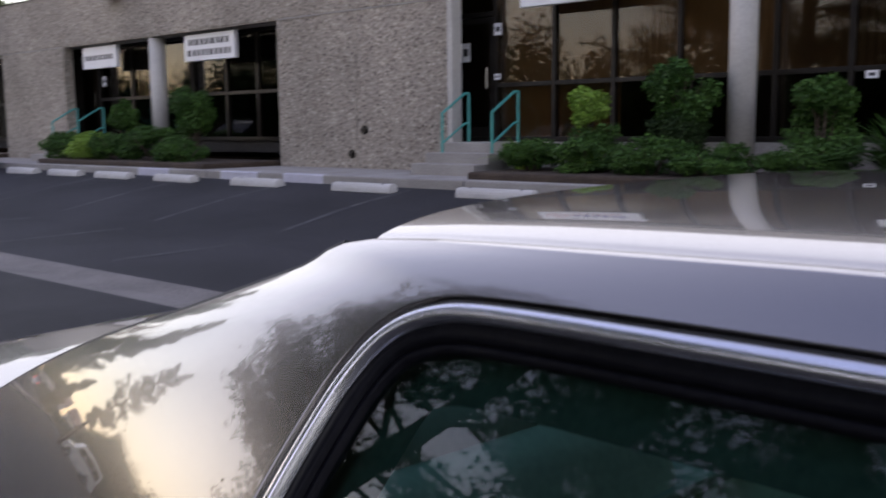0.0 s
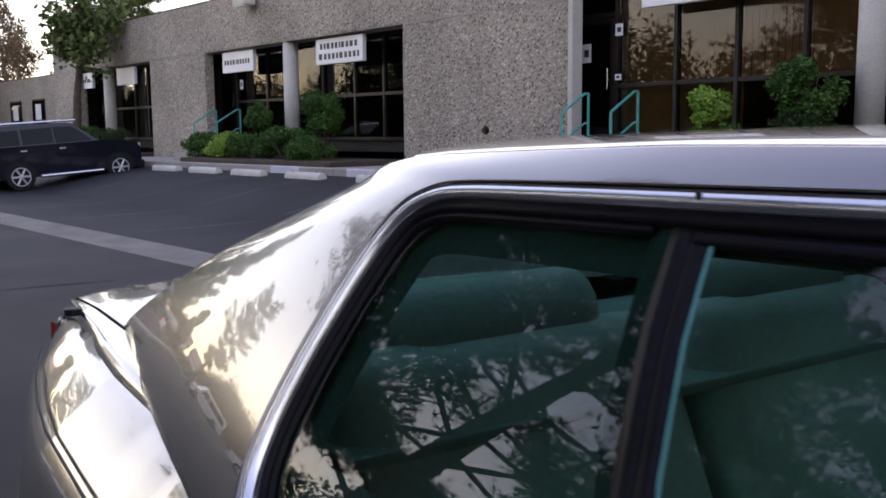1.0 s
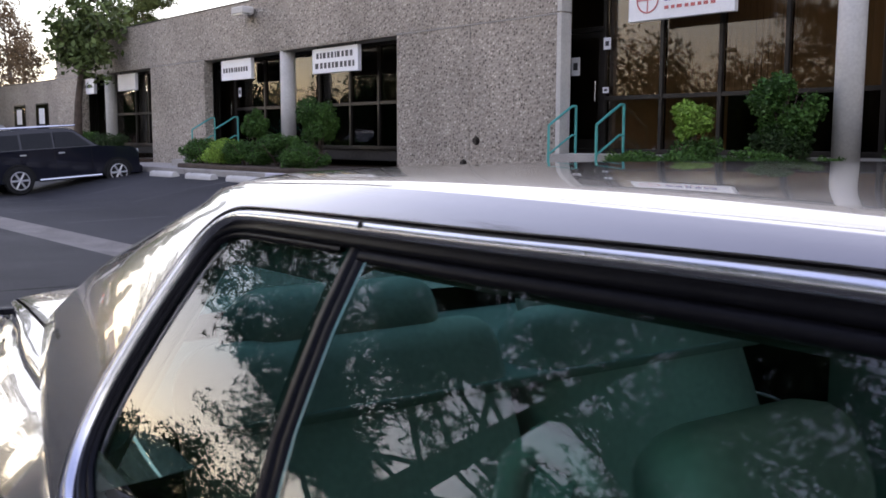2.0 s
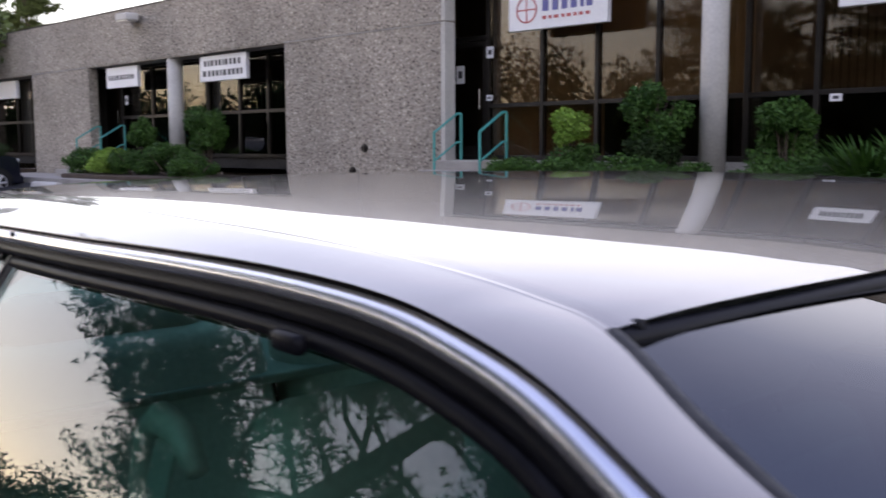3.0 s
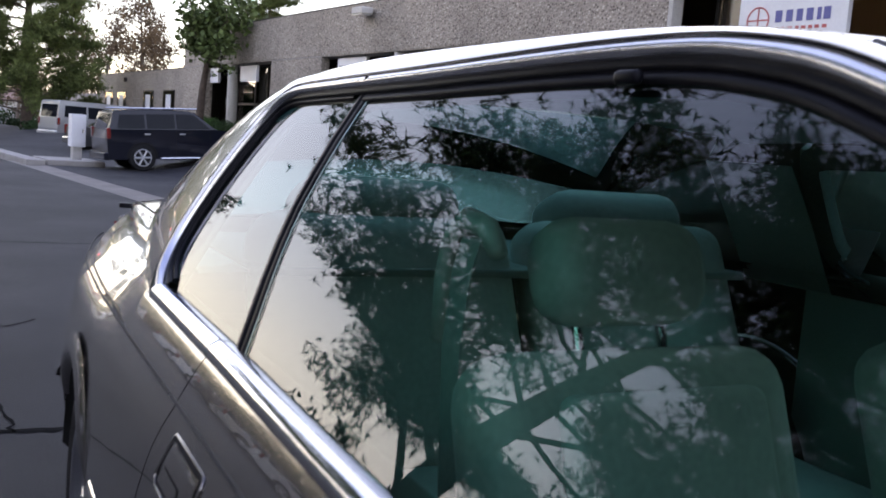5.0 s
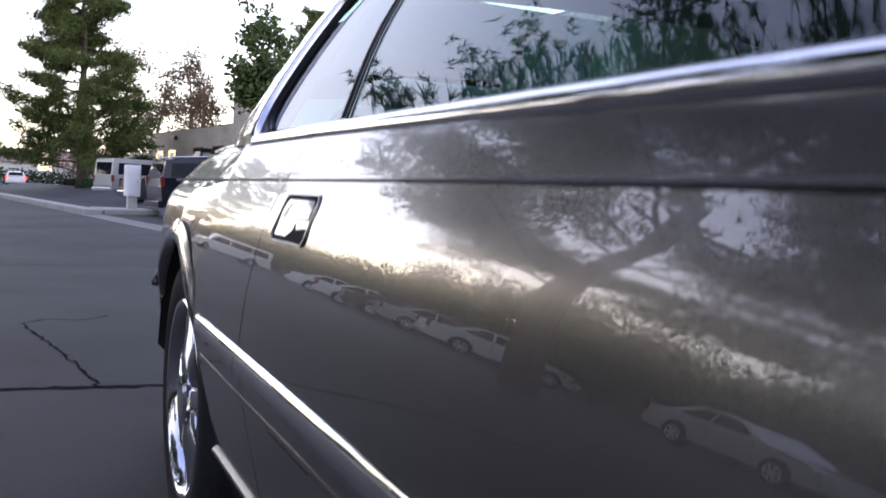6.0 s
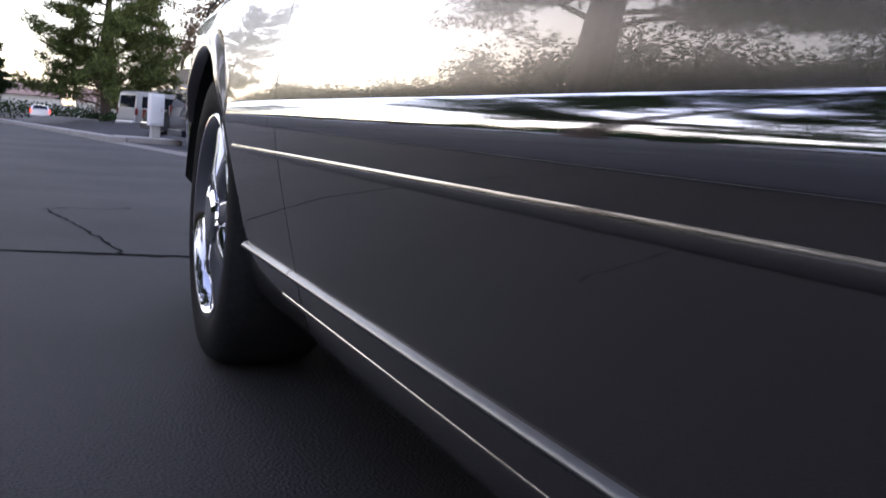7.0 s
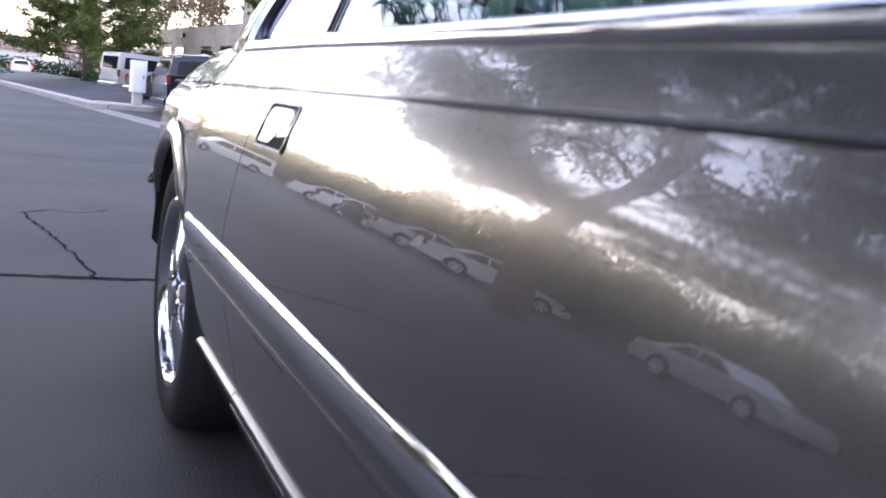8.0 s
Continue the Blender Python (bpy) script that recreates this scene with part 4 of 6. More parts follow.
for s in (-1, 1):
    rows = []
    for i in range(N):
        x, z = dlo_out(i, 0.0125)
        inner = Vector((x, s * (gy(z) + 0.004), z))
        x2, z2 = dlo_out(i, 0.0145)
        lip = Vector((x2, s * (gy(z2) + 0.010), z2))
        o = Vector((O2[i][0], s * O2[i][1], O2[i][2]))
        n = Vector((0, s * 0.86, 0.5))
        wide = 0.055 if x > 1.5 else 0.035
        bulge = min(0.012, (o - lip).length * wide)
        w = 0.001 + 0.007 * max(0.0, min(1.0, (o.x - 0.30) / 0.15, (1.53 - o.x) / 0.25))          # the rail flattens before the seam
        q = o + Vector((0, s * w, -0.15 * w))
        ln = (q - lip).length
        rows.append([inner, lip] + [lip.lerp(q, f) + n * (bulge * 4 * f * (1 - f)) for f in (0.001 / ln, 0.003 / ln, 0.2, 0.4, 0.6, 0.8, 1 - 0.0015 / ln)] + [q, q.lerp(o, 0.15), q.lerp(o, 0.9), o])
    part("roof_side", grid(rows), PAINT, coupe, "champagne roof rail and pillars", True)

    def band(name, d0, d1, y_off, h, material, i0=0, i1=N, label="", lean=0.0):
        """A moulding that follows the window line between two distances outside it."""
        rs = []
        for i in range(i0, i1):
            row = []
            for d, o in ((d0, -0.006), (d0 + (d1 - d0) * 0.06, h * (1 - lean) * 0.9 + h * lean), (d0 + (d1 - d0) * 0.5, h), (d0 + (d1 - d0) * 0.92, h * (0.9 - 1.0 * lean)), (d1, -0.006)):
                x, z = dlo_out(i, d)
                row.append((x, s * (gy(z) + y_off + o * 0.85), z + o * 0.5))
            rs.append(row)
        return part(name, grid(rs), material, coupe, label, True)

    seam = min(range(N), key=lambda i: abs(D2[i][0] - 0.747) + (0 if D2[i][1] > 1.2 else 9))
    rs = []
    for i in range(N):
        row = []
        for d in (0.0070, 0.0130):
            x, z = dlo_out(i, d)
            row.append((x, s * (gy(z) - 0.003), z))
        rs.append(row)
    part("drip_gap", grid(rs), GAP_BLACK, coupe)
    band("window_trim", -0.003, 0.0105, 0.002, 0.007, TRIM_BRIGHT, 0, seam + 1, "bright metal window surround", 0.3)
    band("window_trim", -0.003, 0.0105, 0.002, 0.007, TRIM_BRIGHT, seam, N, "bright metal window surround", 0.3)
    jx, jz = dlo_out(seam, 0.004)
    jb = part("trim_joint", box(jx - 0.0009, jx + 0.0009, -0.003, 0.0018, -0.004, 0.004, 0.0004), GAP_BLACK, coupe)
    jb.location = (0, s * (gy(jz) + 0.0075), jz + 0.0025)
    band("weatherstrip", -0.016, -0.0035, -0.007, 0.0045, RUBBER, 0, N, "black rubber weatherstrip")
    band("weatherstrip", -0.023, -0.0165, -0.010, 0.003, RUBBER, 0, seam, "black rubber weatherstrip")
    band("weatherstrip", -0.028, -0.0170, -0.011, 0.0035, RUBBER, seam, N, "black rubber weatherstrip")
    rs = []
    for i in range(6, N):
        rs.append([(x, s * (gy(z) - 0.035), z) for x, z in (dlo_out(i, -0.058 if i < seam else -0.038), dlo_out(i, -0.004))])
    part("window_frame", grid(rs), TRIM_DARK, coupe, "black inner window frame")
    rs = [[(lerp(DIVIDER, z) + a, s * (gy(z) - 0.0145), z) for a in (-0.044, -0.010)] for z in np.linspace(0.92, 1.28, 8)]
    part("inner_pillar", grid(rs), TRIM_DARK, coupe, "black printed border of the quarter glass")
    rs = [[(lerp(DIVIDER, z) + a, s * (gy(z) - 0.0105), z) for a in (0.0145, 0.019)] for z in np.linspace(0.92, 1.272, 10)]
    part("glass_edge", grid(rs), GLASS_EDGE, coupe, "ground pale green glass edge")

    # belt moulding in two lengths
    for x0, x1 in ((0.445, 0.863), (0.868, 2.25)):
        rs = []
        for x in np.linspace(x0, x1, 24):
            zz = lerp([(0.4, 0.928), (0.9, 0.926), (1.6, 0.918), (2.25, 0.91)], x)
            rs.append([(x, s * (gy(zz) + o), zz + h) for o, h in ((-0.012, 0.008), (0.004, 0.010), (0.015, 0.004), (0.019, -0.006), (0.016, -0.017), (0.004, -0.022))])
        part("belt_moulding", grid(rs), CHROME, coupe, "bright chrome belt moulding", True)

    # divider between quarter glass and door glass
    rs = []
    for f in np.linspace(0, 1, 9):
        z = 0.92 + 0.37 * f
        xc = lerp(DIVIDER, z)
        rs.append([(xc + a, s * (gy(z) + o), z) for a, o in ((-0.024, -0.015), (-0.022, -0.009), (-0.007, -0.007), (-0.005, -0.010), (-0.001, -0.010), (0.001, -0.009), (0.011, -0.010), (0.013, -0.015))])
    part("divider_pillar", grid(rs), RUBBER, coupe, "black window divider", True)

    # side glass
    def glass_piece(x0f, x1f, name):
        rs = []
        for z in np.linspace(0.90, 1.298, 12):
            lo, hi = x0f(z), x1f(z)
            rs.append([(lo + (hi - lo) * f, s * (gy(z) - 0.013), z) for f in np.linspace(0, 1, 10)])
        ob = part(name, grid(rs), AUTO_GLASS, coupe, "green-tinted side glass", True)
        ob.visible_shadow = False
        return ob

    div = lambda z: lerp(DIVIDER, z)
    rear_edge = lambda z: lerp([(0.90, 0.40), (0.95, 0.385), (1.0, 0.34), (1.2, 0.335), (1.26, 0.36), (1.30, 0.44)], z)
    front_edge = lambda z: lerp([(0.90, 2.26), (0.93, 2.24), (0.996, 2.14), (1.068, 2.02), (1.134, 1.9), (1.19, 1.785), (1.226, 1.7), (1.254, 1.62), (1.272, 1.56), (1.286, 1.5), (1.298, 1.4)], z)
    glass_piece(rear_edge, lambda z: div(z) - 0.01, "quarter_glass")
    glass_piece(lambda z: div(z) + 0.01, front_edge, "door_glass")

    # small latch cover in the seal above the door glass
    bm = box(1.345, 1.378, -0.007, 0.004, -0.007, 0.006, 0.005, 3)
    ob = part("seal_joint", bm, RUBBER, coupe, "small black moulded seal joint", True)
    ob.location = (0, s * (gy(1.268) + 0.0), 1.27)

# roof skin with a fine crease beside each rail
rows = []
for k in range(N):
    x, oy, oz = O2[k]
    if x < 0.265 or x > 1.5485 or oz < 1.285:
        continue
    c = CROWN(x)
    half = [(oy, oz), (oy - 0.0004, oz), (oy - 0.0034, oz + 0.00004), (oy - 0.0040, oz + 0.0001), (oy - 0.010, oz + (c - oz) * 0.105)]
    half += [(oy * f, oz + (c - oz) * (1 - 0.38 * f ** 2 - 0.62 * f ** 10)) for f in (0.97, 0.955, 0.94, 0.92, 0.9, 0.87, 0.84, 0.8, 0.76, 0.7, 0.62, 0.5, 0.36, 0.18)]
    fx = lambda y: x + (0.02 * (1 - (y / oy) ** 2) * max(0.0, (x - 1.2) / 0.348)) - (0.09 * (1 - (y / oy) ** 2) * max(0.0, (0.6 - x) / 0.33))
    rows.append([(fx(y), -y, z) for y, z in half] + [(fx(0), 0, c)] + [(fx(y), y, z) for y, z in half[::-1]])
part("roof_panel", grid(rows), PAINT, coupe, "champagne roof panel", True)

# windscreen and rear window with black seals
def screen(name, top, bottom, bow_top, bow_bot, material, label, dz=0.0):
    rs = []
    for f in np.linspace(0, 1, 12):
        (x0, y0, z0), (x1, y1, z1) = top, bottom
        x, y, z = x0 + (x1 - x0) * f, y0 + (y1 - y0) * f, z0 + (z1 - z0) * f
        bow = bow_top + (bow_bot - bow_top) * f
        lift = dz * (1 - f)
        rs.append([(x + bow * (1 - a * a), a * y, z + 0.02 * math.sin(f * math.pi) + lift * (1 - a * a)) for a in np.linspace(-1, 1, 25)])
    ob = part(name, grid(rs), material, coupe, label, True)
    ob.visible_shadow = False
    return ob


# the windscreen starts almost in the roof's line and bends down towards the cowl, wrapping round at the pillars
rs = []
for q in np.linspace(0, 1, 28):
    ex, ey, ez = 1.548 + 0.742 * q, 0.582 + 0.214 * q, 1.288 - 0.342 * q
    cx, cz = 1.560 + 1.12 * q, 1.297 - 0.370 * (0.36 * q + 0.64 * q ** 6)
    rs.append([(ex + (cx - ex) * (1 - abs(a) ** 7), a * ey, ez + (cz - ez) * (1 - abs(a) ** 7)) for a in np.linspace(-1, 1, 61)])
pane = part("windscreen", grid(rs), DARK_GLASS, coupe, "laminated windscreen glass", True)
pane.visible_shadow = False
screen("rear_window", (0.285, 0.588, 1.288), (-0.62, 0.682, 0.955), -0.09, -0.10, REAR_GLASS, "green-tinted sloping rear window", 0.01)
seal_top = [(1.546 + 0.02 * (1 - a * a), a * 0.588, 1.294 + 0.010 * (1 - a * a)) for a in np.linspace(-1, 1, 33)]
bm = grid([[Vector(p) + Vector(o) for o in ((-0.002, 0, 0.001), (0.002, 0, 0.0015), (0.005, 0, -0.0005), (0.0075, 0, -0.0035), (0.0065, 0, -0.0075), (0.0, 0, -0.008))] for p in seal_top], True)
part("windscreen_seal", bm, RUBBER, coupe, "thick black windscreen header seal", True)
for s in (-1, 1):
    pts = [(O2[i][0], O2[i][1], O2[i][2]) for i in range(N) if O2[i][0] > 1.54 and O2[i][2] < 1.300]
    rs = []
    for x, y, z in pts:
        p = Vector((x, s * y, z))
        rs.append([p + Vector((a, s * b, c)) for a, b, c in ((-0.001, 0.0015, -0.001), (0.0, 0.0, 0.001), (0.001, -0.002, 0.0018), (0.002, -0.005, 0.0012), (0.003, -0.008, -0.002), (0.004, -0.011, -0.008))])
    part("windscreen_seal", grid(rs), DUSTY_RUBBER, coupe, "dusty black windscreen side seal", True)
    pts = [(O2[i][0], O2[i][1], O2[i][2]) for i in range(N) if O2[i][0] < 0.27]
    rs = [[Vector((x, s * y, z)) + Vector((a, s * b, c)) for a, b, c in ((0, 0.001, -0.001), (-0.002, -0.001, 0.002), (-0.006, -0.007, 0.001), (-0.009, -0.016, -0.004))] for x, y, z in pts]
    part("rear_seal", grid(rs), RUBBER, coupe, "black rear window seal", True)
pip = part("seal_pip", box(1.544, 1.552, -0.572, -0.564, 1.292, 1.2995, 0.003), RUBBER, coupe)

# antenna base on the rear wing
part("antenna_base", tube([(-0.915, -0.735, 0.945), (-0.915, -0.735, 0.958), (-0.915, -0.735, 0.960)], [0.020, 0.019, 0.012], 16), RUBBER, coupe, "black round antenna base")

# mirror on each front door
for s in (-1, 1):
    bm = bmesh.new()
    bmesh.ops.create_icosphere(bm, subdivisions=3, radius=1.0)
    for v in bm.verts:
        v.co = Vector((2.02 + 0.05 * v.co.x * (1.0 if v.co.x > 0 else 0.45), s * (0.99 + 0.10 * v.co.y), 0.995 + 0.06 * v.co.z))
    part("side_mirror", bm, PAINT, coupe, "", True)

# ---- cabin ----
def cushion(x0, x1, y0, y1, z0, z1, r=0.05):
    return box(x0, x1, y0, y1, z0, z1, r, 4)


for s in (-1, 1):
    seat = part("front_seat", xform(cushion(0, 0.52, -0.25, 0.25, 0, 0.16, 0.06), Matrix.Translation((1.24, s * 0.37, 0.36))), LEATHER, coupe, "pale leather front seat", True)
    back = Matrix.Translation((1.27, s * 0.37, 0.44)) @ Matrix.Rotation(radians(-20), 4, "Y")
    part("backrest", xform(cushion(-0.13, 0.02, -0.25, 0.25, 0, 0.56, 0.065), back), LEATHER, seat, "", True)
    part("backrest_insert", xform(cushion(0.0, 0.05, -0.16, 0.16, 0.05, 0.50, 0.024), back), LEATHER, seat, "", True)
    for y in (-0.07, 0.07):
        part("headrest_post", xform(tube([(-0.05, y, 0.54), (-0.05, y, 0.64)], 0.007), back), CHROME, seat)
    part("headrest", xform(cushion(-0.10, 0.02, -0.13, 0.13, 0.590, 0.735, 0.055), back), LEATHER, seat, "", True)
    belt = [(0.945, s * 0.565, 1.085), (0.950, s * 0.580, 1.04), (0.965, s * 0.595, 0.94), (1.00, s * 0.60, 0.72), (1.04, s * 0.62, 0.42)]
    rs = [[Vector(p) + Vector((a * 0.025, 0, 0)) for a in (-1, 1)] for p in belt]
    part("seat_belt", thick(grid(rs), 0.003), TRIM_GREY, coupe, "grey woven seat belt")
    loop = [(0.87, s * 0.56, 0.93), (0.868, s * 0.56, 1.02), (0.885, s * 0.56, 1.075), (0.925, s * 0.56, 1.105), (0.975, s * 0.56, 1.10), (1.01, s * 0.56, 1.07)]
    part("belt_guide", tube(loop, [0.016, 0.016, 0.017, 0.018, 0.016, 0.012], 10), LEATHER, coupe, "pale arched belt guide", True)
    rs = [[(x, s * 0.80, z) for z in (0.30, 0.60, 0.80, 0.905)] for x in np.linspace(0.3, 2.2, 8)]
    part("door_trim", grid(rs), TRIM_GREY, coupe, "grey door trim")
    part("armrest", cushion(1.1, 1.8, s * 0.75 - 0.05, s * 0.75 + 0.05, 0.64, 0.72, 0.025), LEATHER, coupe, "", True)
    rs = [[(x, s * (gy(z) - 0.06), z) for z in np.linspace(0.9, 1.22, 6)] for x in np.linspace(0.06, 0.36, 6)]
    part("pillar_trim", grid(rs), TRIM_GREY, coupe, "grey pillar trim")
part("rear_bench", cushion(0.30, 0.80, -0.62, 0.62, 0.38, 0.55, 0.07), LEATHER, coupe, "pale leather rear bench", True)
bk = Matrix.Translation((0.36, 0, 0.50)) @ Matrix.Rotation(radians(-24), 4, "Y")
for y in (-0.33, 0.33):
    part("bench_backrest", xform(cushion(-0.12, 0.04, y - 0.31, y + 0.31, 0, 0.60, 0.07), bk), LEATHER, coupe, "", True)
    part("bench_headrest", xform(cushion(-0.16, 0.02, y - 0.20, y + 0.20, 0.55, 0.69, 0.06), bk), LEATHER, coupe, "", True)
part("parcel_shelf", box(-0.42, 0.22, -0.66, 0.66, 0.915, 0.935, 0.006), TRIM_GREY, coupe)
part("cabin_floor", box(0.2, 2.3, -0.80, 0.80, 0.27, 0.30), TRIM_DARK, coupe)
rs = [[(x, y, CROWN(x) - 0.03 - 0.03 * (y / 0.6) ** 2) for y in np.linspace(-0.60, 0.60, 9)] for x in np.linspace(0.25, 1.56, 10)]
part("headliner", grid(rs), TRIM_GREY, coupe, "grey fabric headliner")
part("dashboard", cushion(1.95, 2.36, -0.74, 0.74, 0.66, 0.90, 0.06), TRIM_DARK, coupe, "dark dashboard", True)
wheel_rows = [(1.80 + 0.06 * math.cos(a), 0.37 + 0.185 * math.sin(a), 0.79 + 0.175 * math.cos(a)) for a in np.linspace(0, 2 * math.pi, 33)]
sw = part("steering_wheel", tube(wheel_rows, 0.015, 10, False), TRIM_DARK, coupe, "dark steering wheel", True)
part("steering_hub", tube([(1.80, 0.37, 0.79), (1.95, 0.37, 0.74)], 0.06, 16), TRIM_DARK, sw)
part("centre_console", cushion(1.2, 1.95, -0.09, 0.09, 0.30, 0.60, 0.03), TRIM_DARK, coupe, "", True)
part("inner_mirror", cushion(1.74, 1.765, -0.11, 0.11, 1.19, 1.245, 0.012), TRIM_DARK, coupe, "dark inner rear-view mirror", True)

# ---- plants ----
def leaf_sheet(name, centres, size, material, parent, label="", droop=0.3, aspect=0.5, seed=1):
    """Many small pointed leaves at the given points, as one mesh."""
    rng = np.random.default_rng(seed)
    c = np.asarray(centres, float)
    n = len(c)
    d = rng.normal(size=(n, 3))
    d[:, 2] = d[:, 2] * 0.7 - droop
    d /= np.linalg.norm(d, axis=1)[:, None]
    w = np.cross(d, rng.normal(size=(n, 3)))
    w /= np.linalg.norm(w, axis=1)[:, None] + 1e-9
    s = (size * rng.uniform(0.6, 1.35, n))[:, None]
    v = np.stack([c - d * s * 0.5, c + w * s * aspect * 0.5, c + d * s * 0.5, c - w * s * aspect * 0.5], 1).reshape(-1, 3)
    f = np.arange(n * 4).reshape(n, 4)
    return from_arrays(name, v.tolist(), f.tolist(), material, parent, label)


def tuft_sheet(name, centres, size, material, parent, label="", blades=9, seed=1, up=0.4, width=0.09):
    """Bursts of thin needles at the given points, as one mesh."""
    rng = np.random.default_rng(seed)
    c = np.repeat(np.asarray(centres, float), blades, 0)
    n = len(c)
    d = rng.normal(size=(n, 3))
    d[:, 2] += up
    d /= np.linalg.norm(d, axis=1)[:, None]
    w = np.cross(d, rng.normal(size=(n, 3)))
    w /= np.linalg.norm(w, axis=1)[:, None] + 1e-9
    s = (size * rng.uniform(0.6, 1.3, n))[:, None]
    v = np.stack([c - w * s * width, c + w * s * width, c + d * s], 1).reshape(-1, 3)
    f = np.arange(n * 3).reshape(n, 3)
    return from_arrays(name, v.tolist(), f.tolist(), material, parent, label)


def shell_points(rng, n, rx, ry, rz, fill=0.45):
    """Points in an uneven rounded clump, thicker towards its outside."""
    d = rng.normal(size=(n, 3))
    d /= np.linalg.norm(d, axis=1)[:, None]
    lump = 1 + 0.13 * np.sin(d[:, 0] * 5.1 + d[:, 1] * 3.7 + rng.uniform(0, 6)) + 0.07 * np.sin(d[:, 2] * 5 + d[:, 0] * 8 + rng.uniform(0, 6)) + 0.06 * np.sin(d[:, 1] * 13 + d[:, 2] * 11)
    r = (rng.uniform(fill, 1.0, n) ** 0.6) * lump
    return d * r[:, None] * np.array([rx, ry, rz])


def shrub(name, u, w, z0, rx, rz, n, leaf, material, label, category="shrub", seed=1, stem=0.0, group="", ry=None):
    rng = np.random.default_rng(seed)
    ob = thing(name, B @ Matrix.Translation((u, w, z0)), label, category, group)
    lobes = shell_points(rng, 15, rx * 0.74, (ry or rx) * 0.74, rz * 0.74, 0.5)
    p = lobes[rng.integers(0, 15, n)] + shell_points(rng, n, rx * 0.40, (ry or rx) * 0.40, rz * 0.40, 0.3)
    p[:, 2] += rz + stem
    p = p[p[:, 2] > -0.02]
    leaf_sheet("foliage", p, leaf, material, ob, seed=seed)
    for k in range(5):
        a = k * 1.26 + seed
        part("stem", tube([(0.03 * math.cos(a), 0.03 * math.sin(a), -0.1), (rx * 0.25 * math.cos(a), rx * 0.25 * math.sin(a), stem + rz * 0.6), (rx * 0.55 * math.cos(a), rx * 0.55 * math.sin(a), stem + rz * 1.4)], [0.022, 0.015, 0.006], 6), BARK, ob)
    return ob


# planting beds
for u0, u1 in ((-7.75, 6.3), (-20.8, -14.2), (-31.0, -26.4)):
    bed = place("planting_bed", xform(box(u0, u1, -1.75, 0.25, 0.5, 0.76, 0.04), B), SOIL)
    tagged(bed, "dark bare soil bed in front of the shopfront", "planting bed", kind="structure")

low = [  # u, w, half width, half height, material
    (-20.6, -1.1, 0.80, 0.30, LEAF), (-19.4, -1.2, 0.70, 0.28, LEAF_LIME), (-18.2, -1.15, 0.95, 0.32, LEAF), (-17.0, -1.0, 0.95, 0.34, LEAF), (-15.6, -1.2, 0.75, 0.26, LEAF),
    (-7.2, -0.9, 0.55, 0.24, LEAF), (-6.2, -1.05, 0.62, 0.22, LEAF), (-5.2, -1.1, 0.62, 0.24, LEAF), (-4.3, -1.25, 0.6, 0.20, LEAF), (-3.2, -1.1, 0.6, 0.24, LEAF), (-6.6, -0.3, 0.5, 0.34, LEAF), (-5.2, -0.2, 0.55, 0.42, LEAF_DARK), (-3.3, -0.2, 0.5, 0.36, LEAF), (-0.4, -1.1, 0.7, 0.24, LEAF), (1.2, -1.1, 0.7, 0.24, LEAF), (3.0, -1.0, 0.7, 0.26, LEAF),
    (-30.2, -1.1, 0.8, 0.4, LEAF_DARK), (-28.6, -1.1, 0.8, 0.45, LEAF), (-27.2, -1.0, 0.7, 0.4, LEAF_DARK)]
for k, (u, w, rx, rz, m) in enumerate(low):
    shrub("low_shrub", u, w, 0.72, rx, rz * 1.15, int(8500 * rx), 0.055, m, "low spreading clipped green shrub in the bed" if m is not LEAF_LIME else "low lime-yellow spreading shrub in the bed", seed=k + 3, group="bed shrubs", ry=min(rx, 0.6))
tall = [(-19.3, -0.35, 0.42, 0.42, 0.72, LEAF), (-16.55, -0.3, 0.55, 0.58, 0.6, LEAF), (-6.72, -0.2, 0.34, 0.34, 0.72, LEAF_LIME), (-5.2, -0.2, 0.50, 0.52, 0.75, LEAF), (-3.3, -0.2, 0.42, 0.40, 0.62, LEAF), (0.8, -0.2, 0.45, 0.45, 0.7, LEAF)]
for k, (u, w, rx, rz, st, m) in enumerate(tall):
    shrub("rounded_shrub", u, w, 0.74, rx, rz, int(13000 * rx), 0.07, m, "rounded leafy shrub with open base" if m is LEAF else "bright lime-green rounded leafy shrub", seed=k + 40, stem=st * 0.8, group="taller shrubs")


def strap_plant(u, w, r, n, material, label, seed):
    """A clump of long arching strap leaves."""
    rng = np.random.default_rng(seed)
    ob = thing("strap_leaf_plant", B @ Matrix.Translation((u, w, 0.74)), label, "plant", "strap-leaf plants")
    verts, faces = [], []
    for k in range(n):
        a, lean, ln = rng.uniform(0, 6.28), rng.uniform(0.35, 1.25), r * rng.uniform(0.7, 1.2)
        d = np.array([math.cos(a), math.sin(a), 0.0])
        sd = np.array([-math.sin(a), math.cos(a), 0.0]) * 0.030
        p = d * rng.uniform(0, r * 0.35)
        b0 = len(verts)
        for i in range(6):
            f = i / 5
            q = p + d * ln * lean * f * (0.4 + 0.6 * f) + np.array([0, 0, ln * (f * 1.05 - 0.62 * lean * f * f)])
            t = 1 - 0.9 * f ** 2
            verts += [(q - sd * t).tolist(), (q + sd * t).tolist()]
        for i in range(5):
            faces.append((b0 + 2 * i, b0 + 2 * i + 1, b0 + 2 * i + 3, b0 + 2 * i + 2))
    from_arrays("leaves", verts, faces, material, ob)
    part("root_crown", tube([(0, 0, -0.1), (0, 0, 0.08)], [0.16, 0.1], 10), SOIL, ob)
    return ob


